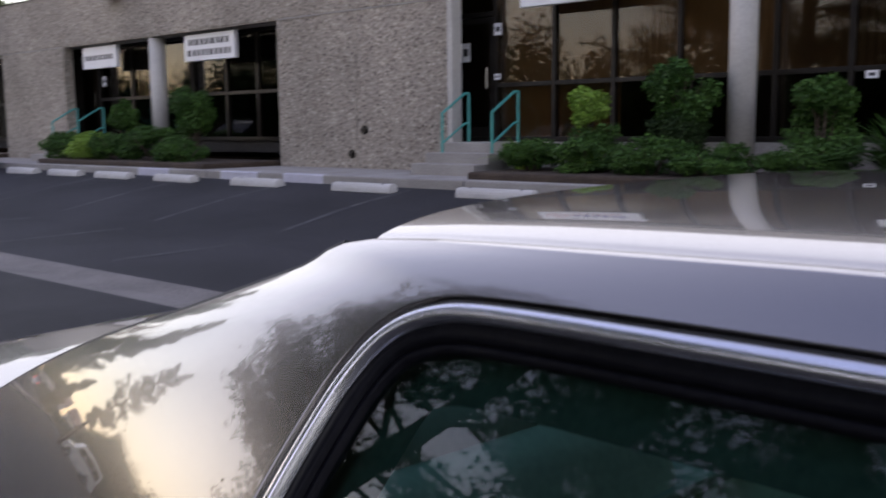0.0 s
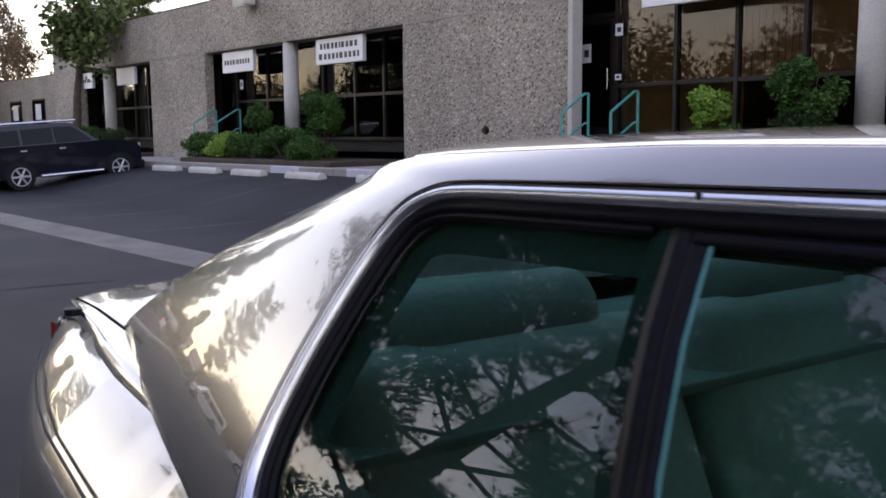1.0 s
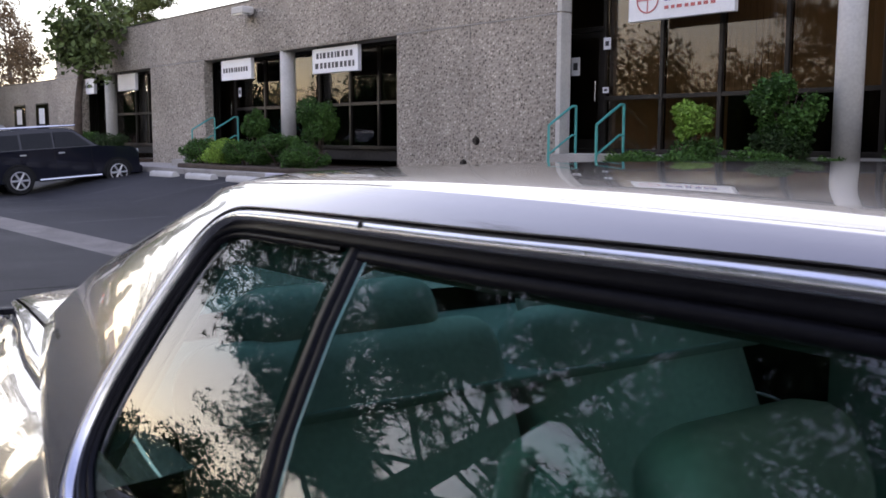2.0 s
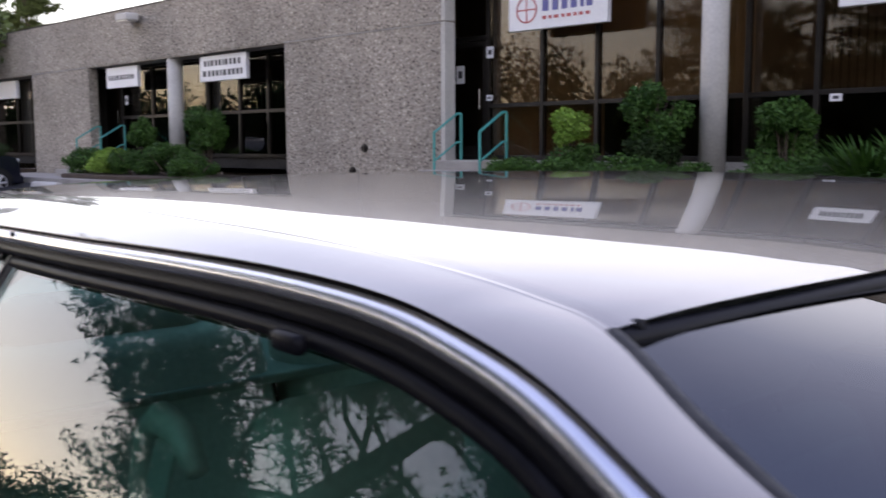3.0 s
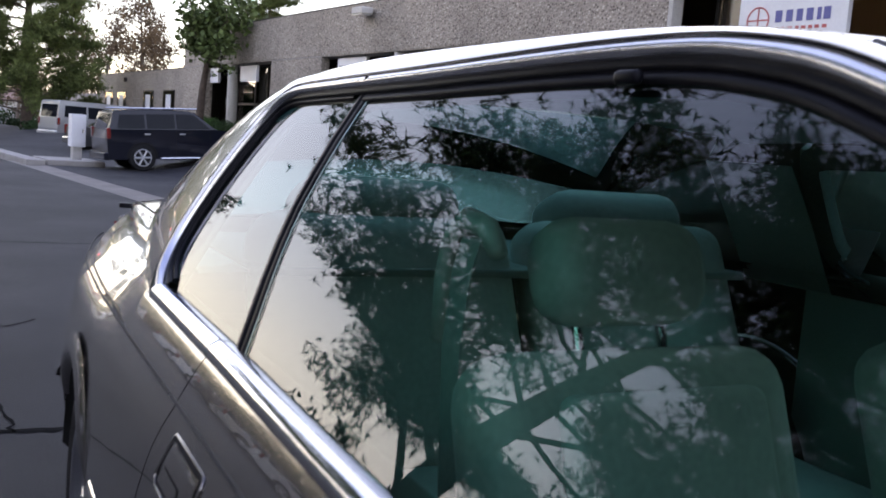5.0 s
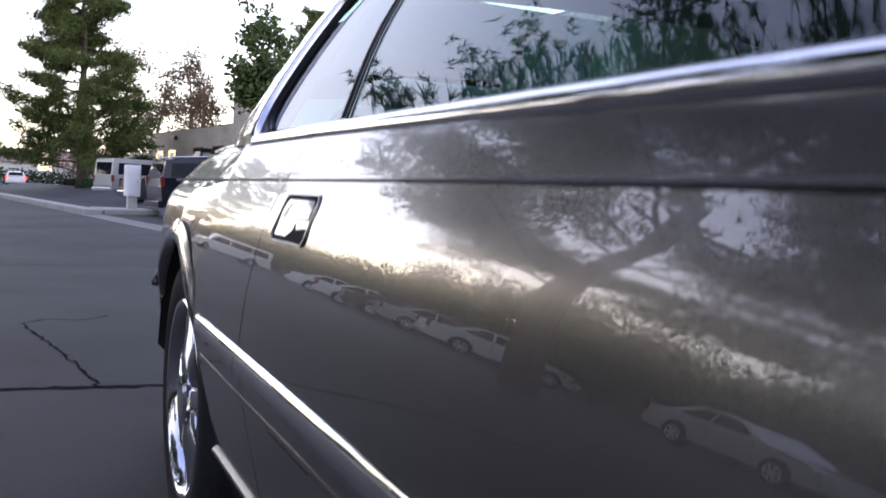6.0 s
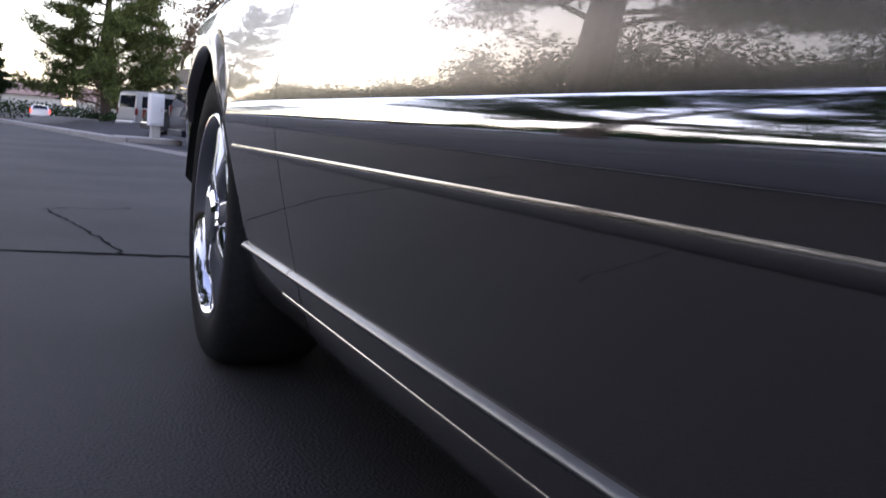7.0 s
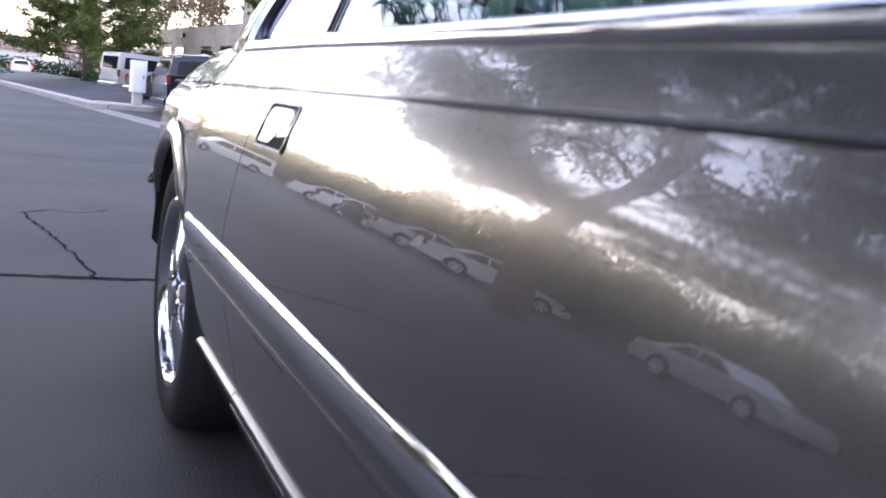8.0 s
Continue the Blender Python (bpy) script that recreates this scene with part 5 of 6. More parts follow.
strap_plant(-7.55, -0.55, 0.55, 150, LEAF_LIME, "lime-green clump of arching strap leaves", 5)
strap_plant(-6.3, -0.75, 0.45, 110, LEAF_LIME, "lime-green clump of arching strap leaves", 6)
for k, (u, w, r) in enumerate(((-1.95, -1.15, 0.82), (-1.35, -1.05, 0.88), (-0.55, -1.15, 0.8), (0.3, -1.0, 0.8))):
    strap_plant(u, w, r, 460, LEAF, "dark green clump of arching strap leaves", 10 + k)


# ---- trees ----
def limb_path(rng, start, d, length, bend, n=6):
    p, d = np.array(start, float), np.array(d, float)
    out = [p.copy()]
    for k in range(n):
        d = d + rng.normal(size=3) * bend
        d /= np.linalg.norm(d)
        p = p + d * length / n
        out.append(p.copy())
    return out


def pine_tree(x, y, z, height, spread, label, seed, bare=0.18, needle=0.22, whorls=15, tufts=46, lean=0.0, flat=False, material=None, wide=0.09):
    """A pine: tapered trunk, whorls of uneven limbs, needle bursts along their outer parts."""
    rng = np.random.default_rng(seed)
    ob = thing("pine_tree", Matrix.Translation((x, y, z)), label, "tree", "pine trees")
    trunk = [(lean * height * f * f + rng.normal() * 0.05, rng.normal() * 0.05, height * f - 0.3 * (f == 0)) for f in np.linspace(0, 1, 9)]
    part("trunk", tube(trunk, [0.02 + height * 0.022 * (1 - f) for f in np.linspace(0, 1, 9)], 10), BARK, ob)
    bm = bmesh.new()
    pts = []
    for k in range(whorls):
        f = bare + (1 - bare) * (k + 0.5) / whorls
        base = np.array([np.interp(f, np.linspace(0, 1, 9), [t[i] for t in trunk]) for i in range(3)])
        prof = (1 - f) ** 0.7 * 1.05 + 0.12 if not flat else 0.55 + 0.5 * math.sin(min(1.0, (f - bare) / (1 - bare) * 1.15) * math.pi)
        for j in range(int(rng.integers(3, 6))):
            a = rng.uniform(0, 6.28)
            ln = spread * prof * rng.uniform(0.55, 1.15)
            path = limb_path(rng, base, (math.cos(a), math.sin(a), rng.uniform(-0.05, 0.45)), ln, 0.13)
            add_tube(bm, path, [0.012 + 0.03 * (1 - q) * height / 9 for q in np.linspace(0, 1, 7)], 5, False)
            for q in range(tufts):
                g = rng.uniform(0.35, 1.02)
                i = min(5, int(g * 6))
                p = path[i] + (path[i + 1] - path[i]) * (g * 6 - i)
                pts.append(p + rng.normal(size=3) * np.array([0.26, 0.26, 0.15]) * spread * 0.22)
    part("branching", bm, BARK, ob)
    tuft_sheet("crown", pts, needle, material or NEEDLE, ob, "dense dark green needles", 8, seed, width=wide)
    return ob


def leafy_tree(x, y, z, height, spread, clear, leaf, n, material, label, seed, bark=None, sparse=1.0, name="leafy_tree"):
    """A broadleaf tree: trunk, branching limbs, leaves in uneven clumps at their ends."""
    rng = np.random.default_rng(seed)
    ob = thing(name, Matrix.Translation((x, y, z)), label, "tree", "broadleaf trees")
    bark = bark or BARK
    trunk = limb_path(rng, (0, 0, -0.3), (0, 0, 1), height * 0.72, 0.05, 8)
    part("trunk", tube(trunk, [0.03 + height * 0.016 * (1 - f) for f in np.linspace(0, 1, 9)], 10), bark, ob)
    bm = bmesh.new()
    ends = []
    for k in range(26):
        f = clear + (1 - clear) * rng.uniform(0, 1)
        i = min(7, int(f * 8))
        b = trunk[i] + (trunk[i + 1] - trunk[i]) * (f * 8 - i)
        a = rng.uniform(0, 6.28)
        path = limb_path(rng, b, (math.cos(a), math.sin(a), rng.uniform(0.15, 1.1)), spread * rng.uniform(0.55, 1.1), 0.16)
        add_tube(bm, path, [0.012 + 0.026 * (1 - q) * height / 7 for q in np.linspace(0, 1, 7)], 5, False)
        for g in (0.55, 0.8, 1.0):
            tw = limb_path(rng, path[int(g * 6)], rng.normal(size=3) + np.array([0, 0, 0.4]), spread * 0.4, 0.2, 4)
            add_tube(bm, tw, [0.014, 0.011, 0.008, 0.006, 0.004], 4, False)
            ends += [tw[2], tw[4]]
    part("branching", bm, bark, ob)
    ends = np.array(ends)
    pick = ends[rng.integers(0, len(ends), int(n * sparse))]
    pts = pick + rng.normal(size=pick.shape) * spread * 0.13
    leaf_sheet("crown", pts, leaf, material, ob, "", 0.4, 0.55, seed)
    return ob


pine_tree(-58.0, 1.6, 0, 15.0, 4.9, "tall dense pine on the verge beyond the lot", 21, bare=0.07, needle=0.36, whorls=26, tufts=170, material=SUNLIT_NEEDLE, wide=0.065)
pine_tree(-66.0, -5.2, 0, 5.4, 1.9, "small dark pine across the road", 22, bare=0.22, needle=0.34, whorls=11, tufts=50)
pine_tree(-49.0, 13.2, 0, 10.8, 3.0, "narrow conifer rising behind the building", 23, bare=0.1, needle=0.30, whorls=26, tufts=60, material=SUNLIT_NEEDLE, wide=0.07)
m = B @ Vector((-28.8, -1.35, 0))
leafy_tree(m.x, m.y, 0.5, 8.6, 1.25, 0.40, 0.23, 3600, LEAF_OLIVE, "broad-leaved evergreen tree before the building's end", 31)
m = B @ Vector((-29.5, 14.0, 0))
leafy_tree(m.x, m.y, 0.0, 8.0, 1.9, 0.4, 0.17, 7500, LEAF_OLIVE, "dark tree rising behind the flat roof", 32)
for k, (x, y, h) in enumerate(((-84, 6.2, 10.5), (-88, 9.6, 9.5), (-80, 11.4, 9.8), (-90, 14.5, 10.5), (-82, 17.5, 9.5), (-86, 22, 10), (-92, 2.5, 6.5))):
    leafy_tree(x, y, 0, h * 1.6, 2.6, 0.2, 0.24, 5200, LEAF_RUST, "thin autumn tree with sparse brown leaves", 50 + k, PALE_BARK, name="autumn_tree")

# trees and bank across the road, mirrored in paint and glass
def spreading_pine(x, y, height, reach, label, seed, limbs=50, foot=0.17):
    """An old pine: bowed trunk, long uneven limbs, flat pads of fine needle bursts on their twigs."""
    rng = np.random.default_rng(seed)
    ob = thing("pine_tree", Matrix.Translation((x, y, 0)), label, "tree", "pine trees")
    trunk = limb_path(rng, (0, 0, -0.3), (0.06, 0.02, 1), height, 0.035, 8)
    part("trunk", tube(trunk, [0.04 + height * 0.021 * (1 - f) for f in np.linspace(0, 1, 9)], 10), BARK, ob)
    bm = bmesh.new()
    pads = []
    for k in range(limbs):
        f = foot + (0.97 - foot) * (k + rng.uniform(0, 1)) / limbs
        i = min(7, int(f * 8))
        base = trunk[i] + (trunk[i + 1] - trunk[i]) * (f * 8 - i)
        a = k * 2.4 + rng.uniform(-0.5, 0.5)
        ln = min(reach, (1.04 - f) * height / 1.25 + 0.6) * rng.uniform(0.68, 1.08)
        path = limb_path(rng, base, (math.cos(a), math.sin(a), rng.uniform(-0.02, 0.32)), ln, 0.12)
        add_tube(bm, path, [0.012 + 0.06 * (1 - q) * (1 - 0.6 * f) for q in np.linspace(0, 1, 7)], 6, False)
        for g in np.linspace(0.26, 1.0, 5 + int(ln * 1.5)):
            i = min(5, int(g * 6))
            b = path[i] + (path[i + 1] - path[i]) * (g * 6 - i)
            w = a + rng.choice((-1, 1)) * rng.uniform(0.3, 1.3)
            tw = limb_path(rng, b, (math.cos(w), math.sin(w), rng.uniform(-0.05, 0.35)), ln * rng.uniform(0.10, 0.26), 0.15, 3)
            add_tube(bm, tw, [0.026, 0.018, 0.012, 0.006], 4, False)
            pads += [tw[1], tw[3]]
    part("branching", bm, BARK, ob)
    pads = np.array(pads)
    pick = np.repeat(pads, 44, 0)
    pts = pick + rng.normal(size=pick.shape) * np.array([0.30, 0.30, 0.14])
    tuft_sheet("crown", pts, 0.15, NEEDLE, ob, "dense dark green needles", 13, seed, 0.5, 0.06)
    return ob


for k, (x, y, h, reach, foot) in enumerate(((-9.6, -7.8, 14.5, 6.4, 0.21), (-4.0, -12.5, 15.0, 5.0, 0.34))):
    spreading_pine(x, y, h, reach, "spreading dark pine across the road", 160 + k, foot=foot)
for k, (x, y, h, sp) in enumerate(((11.0, -13.0, 11.0, 4.2), (-57.0, -9.8, 11.5, 3.6))):
    pine_tree(x, y, 0, h, sp, "dark pine across the road", 63 + k, bare=0.25, needle=0.20, whorls=20, tufts=90, flat=True, wide=0.10)
rng_b = np.random.default_rng(9)
bank_pts = []
for k in range(150):
    x = -130 + k * 1.25
    hgt = 4.6 + 0.9 * math.sin(x * 0.11) + 0.7 * math.sin(x * 0.37 + 1) + rng_b.uniform(-0.5, 0.8)
    hgt += 1.6 * min(1.0, max(0.0, (-x - 34) / 30)) + 2.3 * min(1.0, max(0.0, (x + 58) / 16))
    p = shell_points(rng_b, int(150 * hgt), 1.8, 2.0, hgt * 0.55, 0.2)
    p += np.array([x + rng_b.normal() * 0.4, -24.5 + rng_b.normal() * 1.0, hgt * 0.5])
    bank_pts.append(p)
bank = leaf_sheet("hedge_bank", np.concatenate(bank_pts), 0.34, LEAF_DARK, None, "", seed=8)
tagged(bank, "long dark overgrown hedge bank across the road", "hedge", kind="stuff")
# bank raised as a dark backing, so no sky shows through the hedge
berm = place("berm", grid([[(x, -19.5, 0.0), (x, -22.5, 0.5), (x, -24.5, 2.6), (x, -27, 4.0), (x, -34, 4.4)] for x in np.linspace(-160, 90, 50)]), SOIL)
tagged(berm, "earth bank under the hedge", "bank", kind="structure")
# unseen hedge added behind the viewer to darken what paint and chrome mirror
east_pts = []
for k in range(70):
    y = -46 + k * 1.35
    hgt = 5.5 + 1.2 * math.sin(y * 0.23) + rng_b.uniform(-0.5, 0.8)
    p = shell_points(rng_b, 420, 2.0, 1.8, hgt * 0.55, 0.2) + np.array([46 + rng_b.normal(), y, hgt * 0.5])
    east_pts.append(p)
east = leaf_sheet("east_hedge", np.concatenate(east_pts), 0.4, LEAF_DARK, None, "", seed=18)
tagged(east, "unseen dark hedge added behind the viewer to darken reflections", "hedge", kind="stuff")
bank2_pts = []
for k in range(60):
    y = -60 + k * 1.2
    p = shell_points(rng_b, 260, 1.6, 1.2, 1.0, 0.2) + np.array([-101 + rng_b.normal() * 0.5, y, 0.9])
    bank2_pts.append(p)
bank2 = leaf_sheet("far_hedge", np.concatenate(bank2_pts), 0.3, LEAF_DARK, None, "", seed=12)
tagged(bank2, "low dark hedge at the road's far end", "hedge", kind="stuff")
verge = [(-62, 1.5), (-55, 2.0), (-52, 1.8), (-60, 3.2), (-66, 1.4)]
for k, (x, y) in enumerate(verge):
    rng = np.random.default_rng(k + 90)
    ob = thing("verge_shrub", Matrix.Translation((x, y, 0)), "small rounded dark shrub on the verge", "shrub", "verge shrubs")
    p = shell_points(rng, 900, 0.8, 0.7, 0.5)
    p[:, 2] += 0.45
    leaf_sheet("foliage", p, 0.16, LEAF_DARK, ob, seed=k)
    part("stem", tube([(0, 0, -0.1), (0.05, 0, 0.5)], [0.05, 0.02], 6), BARK, ob)

for k, (x, y, h, r) in enumerate(((-11.8, -15.6, 1.8, 1.9), (-15.6, -15.8, 2.1, 2.0), (-8.0, -15.4, 1.5, 1.7), (-19.5, -16.2, 1.8, 1.8))):
    rng = np.random.default_rng(k + 120)
    ob = thing("bush", Matrix.Translation((x, y, 0)), "big dark unclipped bush under the pines", "bush", "roadside bushes")
    p = shell_points(rng, 5200, r, r * 0.8, h, 0.15)
    p[:, 2] += h * 0.95
    leaf_sheet("foliage", p[p[:, 2] > 0], 0.15, LEAF_DARK, ob, seed=k + 7)
    part("stem", tube([(0, 0, -0.1), (0.08, 0, h)], [0.09, 0.04], 7), BARK, ob)

# far houses beyond the road's end
ROOF_TILE = surface("pale_roof_tile", (0.30, 0.20, 0.16), (0.42, 0.30, 0.25), 1, 10, 0.9, bump=0.2)
for k, (x, y, w, h) in enumerate(((-150, -8, 16, 3.2), (-155, -27, 15, 3.2), (-150, 9, 14, 3.0), (-160, -48, 16, 3.4))):
    ob = thing("far_house", Matrix.Translation((x, y, 0)), "distant low house with a pale tiled roof", "house", "far houses")
    part("wall", box(-4, 4, -w / 2, w / 2, 0, h), PALE_CONCRETE, ob)
    bm = bmesh.new()
    add_prism(bm, [(-4.6, h), (4.6, h), (0.6, h + 2.0), (-0.6, h + 2.0)], -w / 2 - 0.5, w / 2 + 0.5)
    part("roof", bm, ROOF_TILE, ob)
    for q in (-0.3, 0.0, 0.3):
        part("window", box(4.0, 4.03, w * q - 0.7, w * q + 0.7, 1.0, 2.2), BRONZE, ob)
far_wall = place("boundary_wall", box(-104, -103.6, -70, 12, 0, 1.7), PALE_CONCRETE)
tagged(far_wall, "pale boundary wall at the road's far end", "wall", kind="structure")


# ---- parked vehicles ----
def vehicle(name, m, label, category, paint, profile, glass, length_x, half_w, wheel_x, wheel_r, side_windows, rear_window=None, tumble=0.12, rails=False, step=False, tail=None):
    """A vehicle from its side outline (x forward, z up), with leaning sides, windows, wheels, lamps and bumpers."""
    ob = thing(name, m, label, category, "parked vehicles")
    belt = glass[0]
    top = max(z for x, z in profile)

    def yy(z):
        return half_w if z < belt else half_w - tumble * (z - belt) / (top - belt)

    full = []                                        # the outline with points added where it crosses the belt
    for (xa, za), (xb, zb) in zip(profile, profile[1:] + profile[:1]):
        full.append((xa, za))
        if (za - belt) * (zb - belt) < 0:
            full.append((xa + (xb - xa) * (belt - za) / (zb - za), belt))
    profile = full
    n = len(profile)
    bm = bmesh.new()
    rows = [[bm.verts.new((x, s * yy(z), z)) for x, z in profile] for s in (-1, -0.97, 0.97, 1)]
    for r, s in ((0, -1), (3, 1)):
        for v, (x, z) in zip(rows[r], profile):
            v.co.y = s * (yy(z) - 0.035)
            v.co.x *= 1.0
    for a, b in zip(rows, rows[1:]):
        for k in range(n):
            bm.faces.new((a[k], a[(k + 1) % n], b[(k + 1) % n], b[k]))
    for row in (rows[0], rows[-1][::-1]):
        bm.faces.new([v for v in row if v.co.z <= belt + 1e-6])
        bm.faces.new([v for v in row if v.co.z >= belt - 1e-6])
    part("body", bm, paint, ob)
    for s in (-1, 1):
        for quad in side_windows:
            bm = bmesh.new()
            bm.faces.new([bm.verts.new((x, s * (yy(z) - 0.018), z)) for x, z in quad])
            part("side_window", thick(bm, 0.012), GLOSS_GLASS, ob)
        for wx in wheel_x:
            # the arch opening's shade, put on the uncut side as a black half disc
            arch = [(wx + (wheel_r + 0.07) * math.cos(a), s * (half_w - 0.028), wheel_r + (wheel_r + 0.07) * math.sin(a)) for a in np.linspace(0, math.pi, 17)]
            bm = bmesh.new()
            bm.faces.new([bm.verts.new(p) for p in arch])
            part("wheel_arch", thick(bm, 0.01), GAP_BLACK, ob)
            wheel = part("wheel", tube([(wx, s * (half_w - 0.24), wheel_r), (wx, s * (half_w - 0.02), wheel_r), (wx, s * half_w, wheel_r)], [wheel_r, wheel_r, wheel_r * 0.94], 28), TYRE, ob)
            part("rim", tube([(wx, s * (half_w - 0.02), wheel_r), (wx, s * (half_w + 0.008), wheel_r)], [wheel_r * 0.66, wheel_r * 0.62], 24), TYRE, wheel, "dark wheel face")
            part("rim_ring", tube([(wx + wheel_r * 0.63 * math.cos(a), s * (half_w + 0.010), wheel_r + wheel_r * 0.63 * math.sin(a)) for a in np.linspace(0, 2 * math.pi, 25)], 0.018, 6, False), ALLOY, wheel, "bright alloy rim")
            for k in range(6):
                a = k * math.pi / 3
                part("spoke", tube([(wx, s * (half_w + 0.012), wheel_r), (wx + wheel_r * 0.6 * math.cos(a), s * (half_w + 0.01), wheel_r + wheel_r * 0.6 * math.sin(a))], 0.032, 6), ALLOY, wheel)
        part("tail_lamp", box(length_x[0] - 0.012, length_x[0] + 0.10, s * (half_w - 0.05) - 0.09, s * (half_w - 0.05) + 0.045, belt - 0.28, belt + 0.05, 0.015), tail or LAMP_RED, ob, "red tail lamp")
        part("headlamp", box(length_x[1] - 0.12, length_x[1] + 0.01, s * (half_w - 0.22) - 0.16, s * (half_w - 0.22) + 0.16, belt - 0.34, belt - 0.18, 0.02), LAMP_CLEAR, ob, "clear headlamp")
        if rails:
            part("roof_rail", tube([(length_x[0] + 0.4, s * (half_w - tumble - 0.12), top + 0.03), (length_x[0] + 2.9, s * (half_w - tumble - 0.12), top + 0.03)], 0.025, 8), SATIN, ob, "bright roof rail")
        if step:
            part("side_step", tube([(wheel_x[0] + 0.55, s * (half_w + 0.02), 0.38), (wheel_x[1] - 0.55, s * (half_w + 0.02), 0.38)], 0.05, 8), SATIN, ob, "bright side step")
        ends = [max(x for x, z in quad) for quad in side_windows[-2:]]
        for x in ends:
            part("door_pull", box(x - 0.98, x - 0.80, s * half_w - 0.025, s * half_w - 0.002, belt - 0.16, belt - 0.12, 0.006), ALLOY, ob)
            part("door_seam", box(x + 0.02, x + 0.032, s * (half_w - 0.034) - 0.004, s * (half_w - 0.034) + 0.004, 0.42, belt - 0.02), GAP_BLACK, ob)
    for x in length_x:
        part("bumper", box(x - 0.10, x + 0.10, -half_w + 0.05, half_w - 0.05, 0.34, 0.58, 0.05), paint, ob)
    if rear_window:
        bm = bmesh.new()
        bm.faces.new([bm.verts.new(p) for p in rear_window])
        part("rear_window", thick(bm, 0.012), GLOSS_GLASS, ob)
    return ob


GLOSS_GLASS = surface("dark_vehicle_glass", (0.010, 0.012, 0.016), (0.014, 0.016, 0.020), 2, 20, 0.03, coat=0.0, bump=0.0, spec=0.14)
ALLOY = surface("alloy", (0.50, 0.50, 0.52), (0.66, 0.66, 0.68), 4, 60, 0.38, 0.45, 0.05)


def stand(u, w, heading, dz=0.0):
    return B @ Matrix.Translation((u, w, dz)) @ Matrix.Rotation(radians(heading), 4, "Z")


def suv(m, paint, label):
    prof = [(-1.0, 0.36), (-1.05, 0.6), (-1.06, 1.0), (-0.98, 1.35), (-0.84, 1.80), (-0.7, 1.87), (0.6, 1.90), (1.5, 1.87), (1.72, 1.81), (2.32, 1.33), (2.45, 1.27), (3.38, 1.20), (3.58, 1.12), (3.66, 0.97), (3.67, 0.6), (3.60, 0.36)]
    wins = [[(-0.74, 1.32), (0.10, 1.32), (0.10, 1.74), (-0.64, 1.73)], [(0.18, 1.32), (1.05, 1.32), (1.05, 1.76), (0.18, 1.75)], [(1.12, 1.32), (2.16, 1.32), (1.72, 1.70), (1.62, 1.75), (1.12, 1.76)]]
    return vehicle("parked_suv", m, label, "suv", paint, prof, (1.28,), (-1.06, 3.67), 0.97, (0.0, 2.95), 0.41, wins, [(-1.02, -0.7, 1.28), (-1.02, 0.7, 1.28), (-0.88, 0.62, 1.74), (-0.88, -0.62, 1.74)], 0.16, True, True)


def sedan(m, paint, label, tail=None):
    prof = [(-1.0, 0.30), (-1.08, 0.55), (-1.05, 0.92), (-0.35, 0.98), (0.45, 1.40), (1.2, 1.44), (1.55, 1.40), (2.35, 0.97), (3.4, 0.82), (3.6, 0.62), (3.58, 0.30)]
    wins = [[(-0.05, 1.0), (0.85, 1.0), (0.85, 1.36), (0.52, 1.35)], [(0.93, 1.0), (2.05, 1.0), (1.5, 1.34), (0.93, 1.37)]]
    return vehicle("parked_sedan", m, label, "car", paint, prof, (0.96,), (-1.08, 3.6), 0.88, (0.0, 2.7), 0.32, wins, [(-0.26, -0.66, 1.04), (-0.26, 0.66, 1.04), (0.40, 0.55, 1.385), (0.40, -0.55, 1.385)], 0.18, tail=tail)


def van(m, paint, label):
    prof = [(-1.3, 0.38), (-1.33, 0.7), (-1.3, 1.2), (-1.22, 1.95), (-1.1, 2.03), (2.3, 2.03), (2.55, 1.95), (3.25, 1.2), (3.95, 1.06), (4.1, 0.9), (4.1, 0.38)]
    wins = [[(-1.0, 1.25), (0.1, 1.25), (0.1, 1.8), (-0.95, 1.8)], [(0.2, 1.25), (1.6, 1.25), (1.6, 1.8), (0.2, 1.8)], [(1.72, 1.25), (3.0, 1.25), (2.5, 1.78), (1.72, 1.8)]]
    return vehicle("parked_van", m, label, "van", paint, prof, (1.15,), (-1.33, 4.1), 1.0, (0.0, 3.5), 0.36, wins, [(-1.30, -0.8, 1.22), (-1.30, 0.8, 1.22), (-1.24, 0.78, 1.82), (-1.24, -0.78, 1.82)], 0.08)


suv(stand(-22.6, -5.2, 90, 0.03) @ Matrix.Rotation(radians(-4.0), 4, "Y") @ Matrix.Scale(0.81, 4), NAVY_PAINT, "dark navy large suv parked nose to the building")
van(Matrix.Translation((-47.0, 3.3, 0)) @ Matrix.Rotation(radians(112), 4, "Z") , SILVER_PAINT, "silver passenger van parked in the far bays")
sedan(stand(-32.5, -3.5, 92), BLACK_PAINT, "black sedan parked beyond the utility cabinet")
LAMP_LIT = surface("lit_red_lens", (0.5, 0.02, 0.02), (0.7, 0.04, 0.03), 3, 60, 0.2, bump=0.0)
for slot, value in (("Emission Color", (1.0, 0.06, 0.04, 1)), ("Emission Strength", 5.0)):
    LAMP_LIT.node_tree.nodes["Principled BSDF"].inputs[slot].default_value = value
sedan(Matrix.Translation((-96, -2.35, 0)) @ Matrix.Rotation(radians(180), 4, "Z"), WHITE_PAINT, "white sedan far off on the road with lit tail lamps", LAMP_LIT)
van(Matrix.Translation((-58, -14.5, 0)) @ Matrix.Rotation(radians(86), 4, "Z"), WHITE_PAINT, "white van parked across the road")
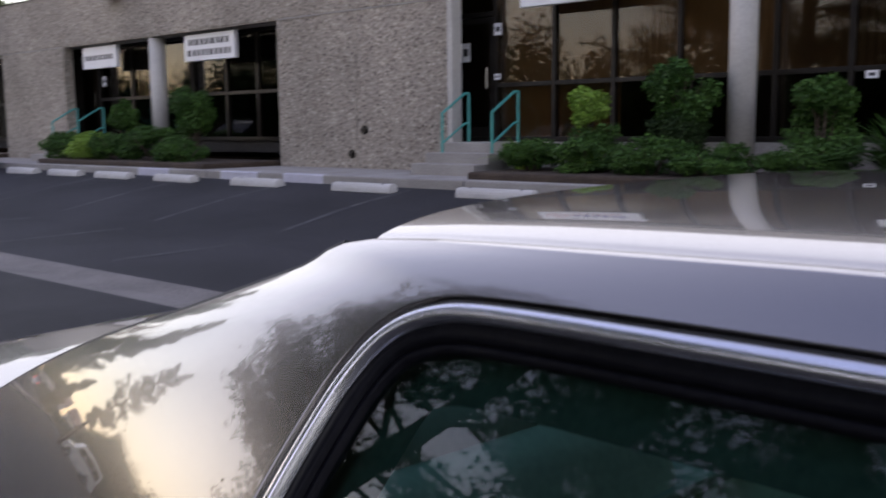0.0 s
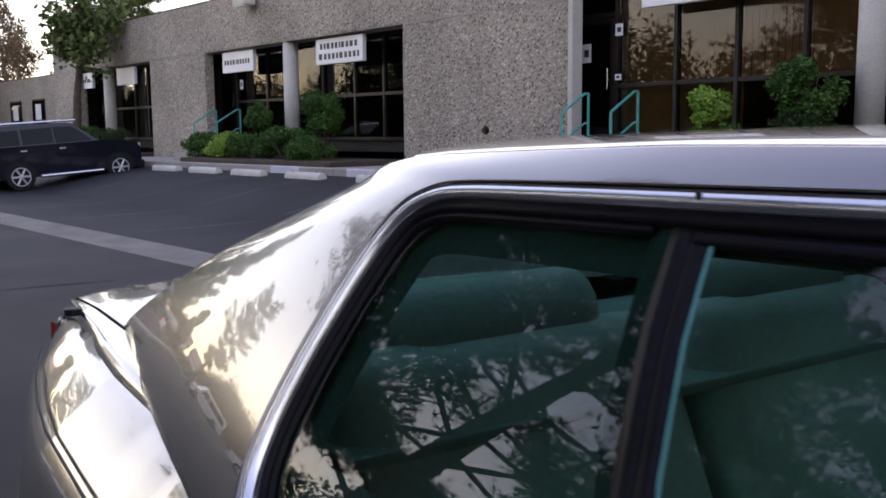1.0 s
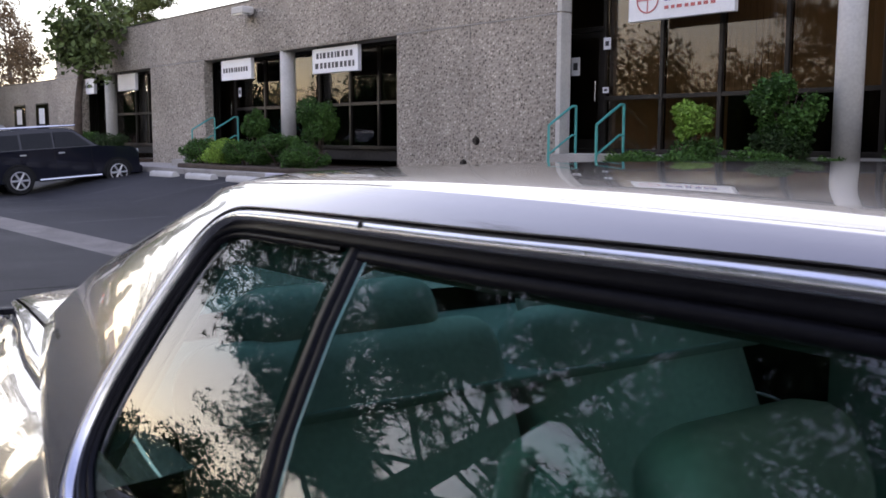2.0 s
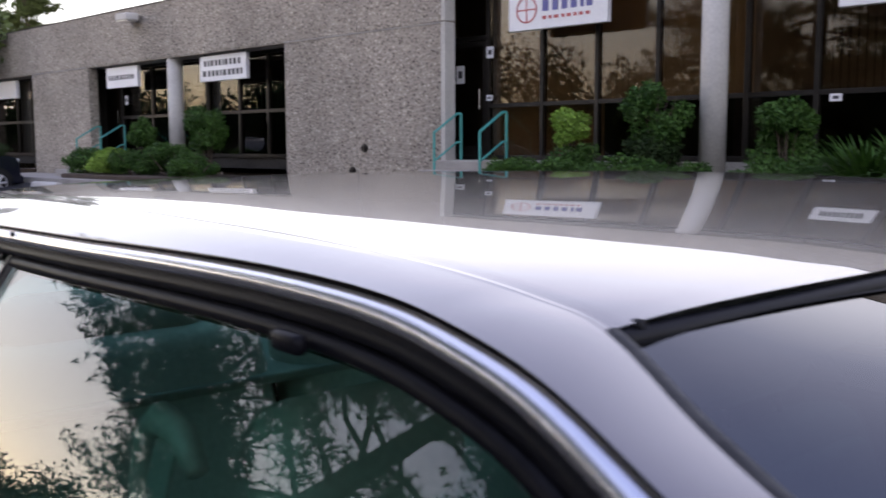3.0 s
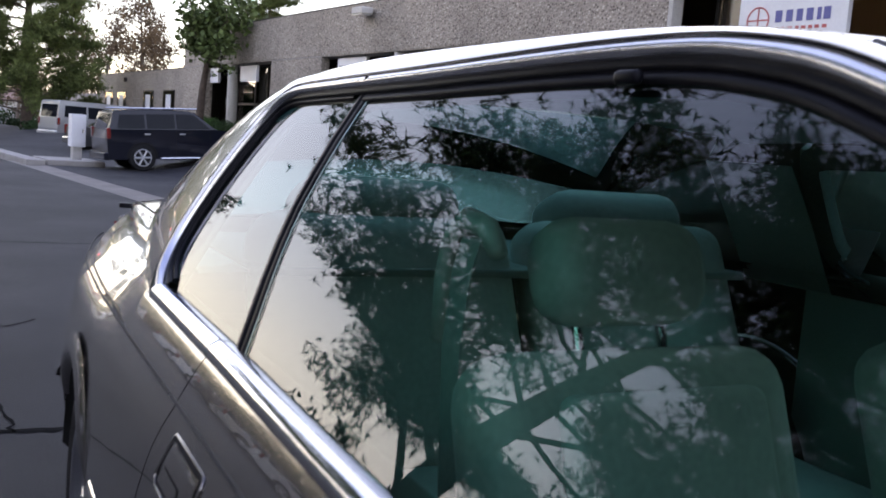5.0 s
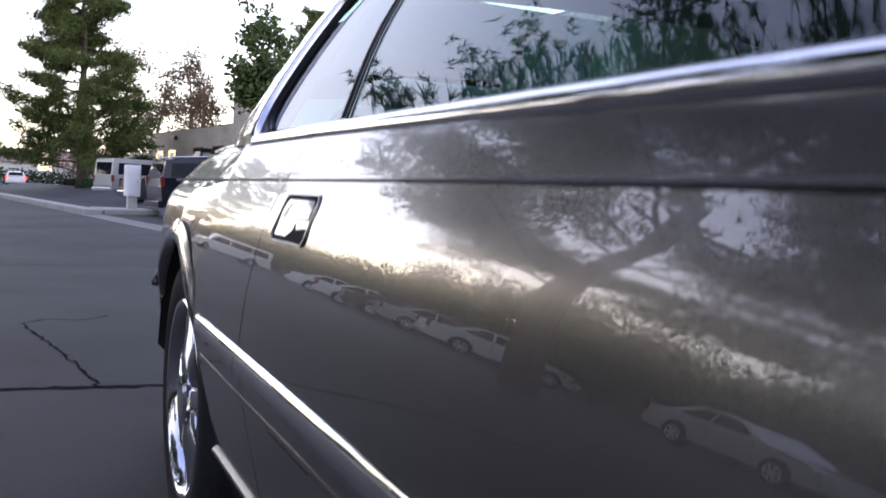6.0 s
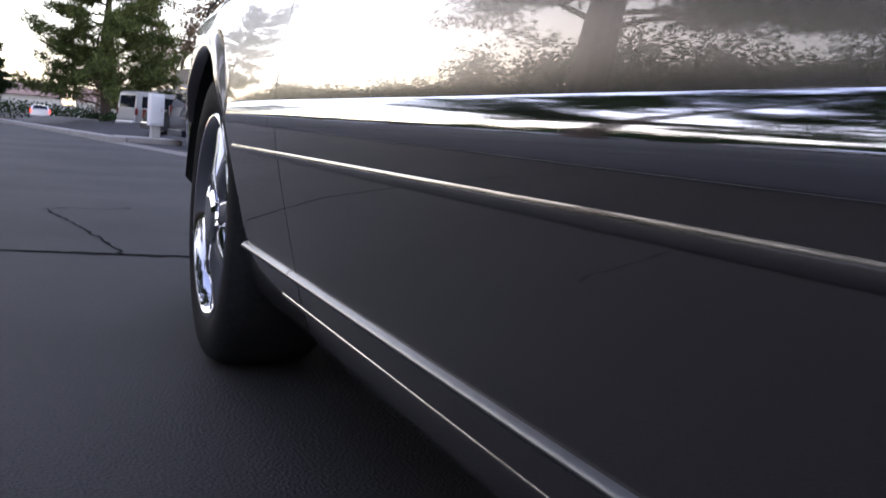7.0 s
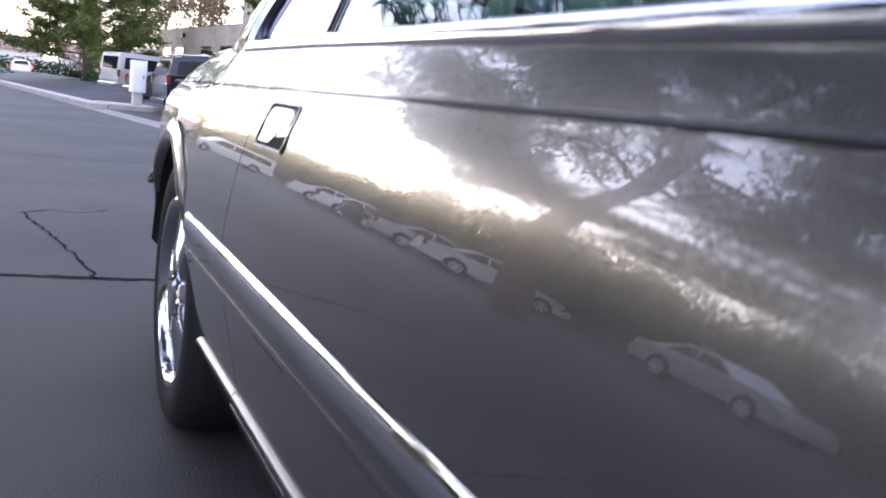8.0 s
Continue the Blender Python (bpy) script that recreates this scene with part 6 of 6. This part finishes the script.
for x, paint, lab in ((-36.5, WHITE_PAINT, "white"), (-32.4, WHITE_PAINT, "white"), (-28.9, BLACK_PAINT, "black"), (-25.3, SILVER_PAINT, "silver"), (-21.3, WHITE_PAINT, "white")):
    sedan(Matrix.Translation((x, -12.5, 0)) @ Matrix.Rotation(radians(-75), 4, "Z"), paint, f"{lab} sedan parked across the road")
sedan(Matrix.Translation((-11.3, -13.2, 0)) @ Matrix.Rotation(radians(4), 4, "Z"), SILVER_PAINT, "silver sedan parked alongside the verge across the road")

# ---- road cracks and tar seams ----
CRACK = surface("crack_tar", (0.003, 0.003, 0.003), (0.008, 0.008, 0.009), 5, 60, 0.9, bump=0.2, spec=0.05)


def crack(points, width, seed, label):
    rng = np.random.default_rng(seed)
    line = []
    for (x0, y0), (x1, y1) in zip(points, points[1:]):
        n = max(3, int(math.hypot(x1 - x0, y1 - y0) / 0.05))
        for k in range(n):
            f = k / n
            line.append(np.array([x0 + (x1 - x0) * f, y0 + (y1 - y0) * f]) + rng.normal(size=2) * 0.008)
    line.append(np.array(points[-1]))
    verts, faces = [], []
    for i, p in enumerate(line):
        d = line[min(i + 1, len(line) - 1)] - line[max(i - 1, 0)]
        d = d / (np.linalg.norm(d) + 1e-9)
        w = width * rng.uniform(0.7, 1.9)
        verts += [(p[0] - d[1] * w, p[1] + d[0] * w, 0.0025), (p[0] + d[1] * w, p[1] - d[0] * w, 0.0025)]
    for i in range(len(line) - 1):
        faces.append((2 * i, 2 * i + 1, 2 * i + 3, 2 * i + 2))
    ob = from_arrays("road_crack", verts, faces, CRACK)
    return tagged(ob, label, "crack", kind="structure")


crack([(-1.72, 0.9), (-1.75, -0.9), (-1.85, -2.2), (-1.78, -4.0), (-1.95, -7.5)], 0.016, 1, "dark tar-filled crack across the asphalt")
crack([(-1.75, -0.98), (-2.3, -1.05), (-2.9, -1.16), (-3.6, -1.28)], 0.006, 2, "fine irregular crack in the asphalt")
crack([(-3.6, -1.28), (-3.75, -1.15), (-3.7, -0.95), (-3.9, -0.8)], 0.006, 3, "fine irregular crack in the asphalt")
crack([(-7.5, 1.0), (-7.6, -1.2), (-7.4, -3.0), (-7.7, -6.0)], 0.010, 5, "dark tar-filled crack across the asphalt")
crack([(0.4, -1.6), (0.1, -2.5), (-0.4, -3.6)], 0.004, 6, "fine irregular crack in the asphalt")
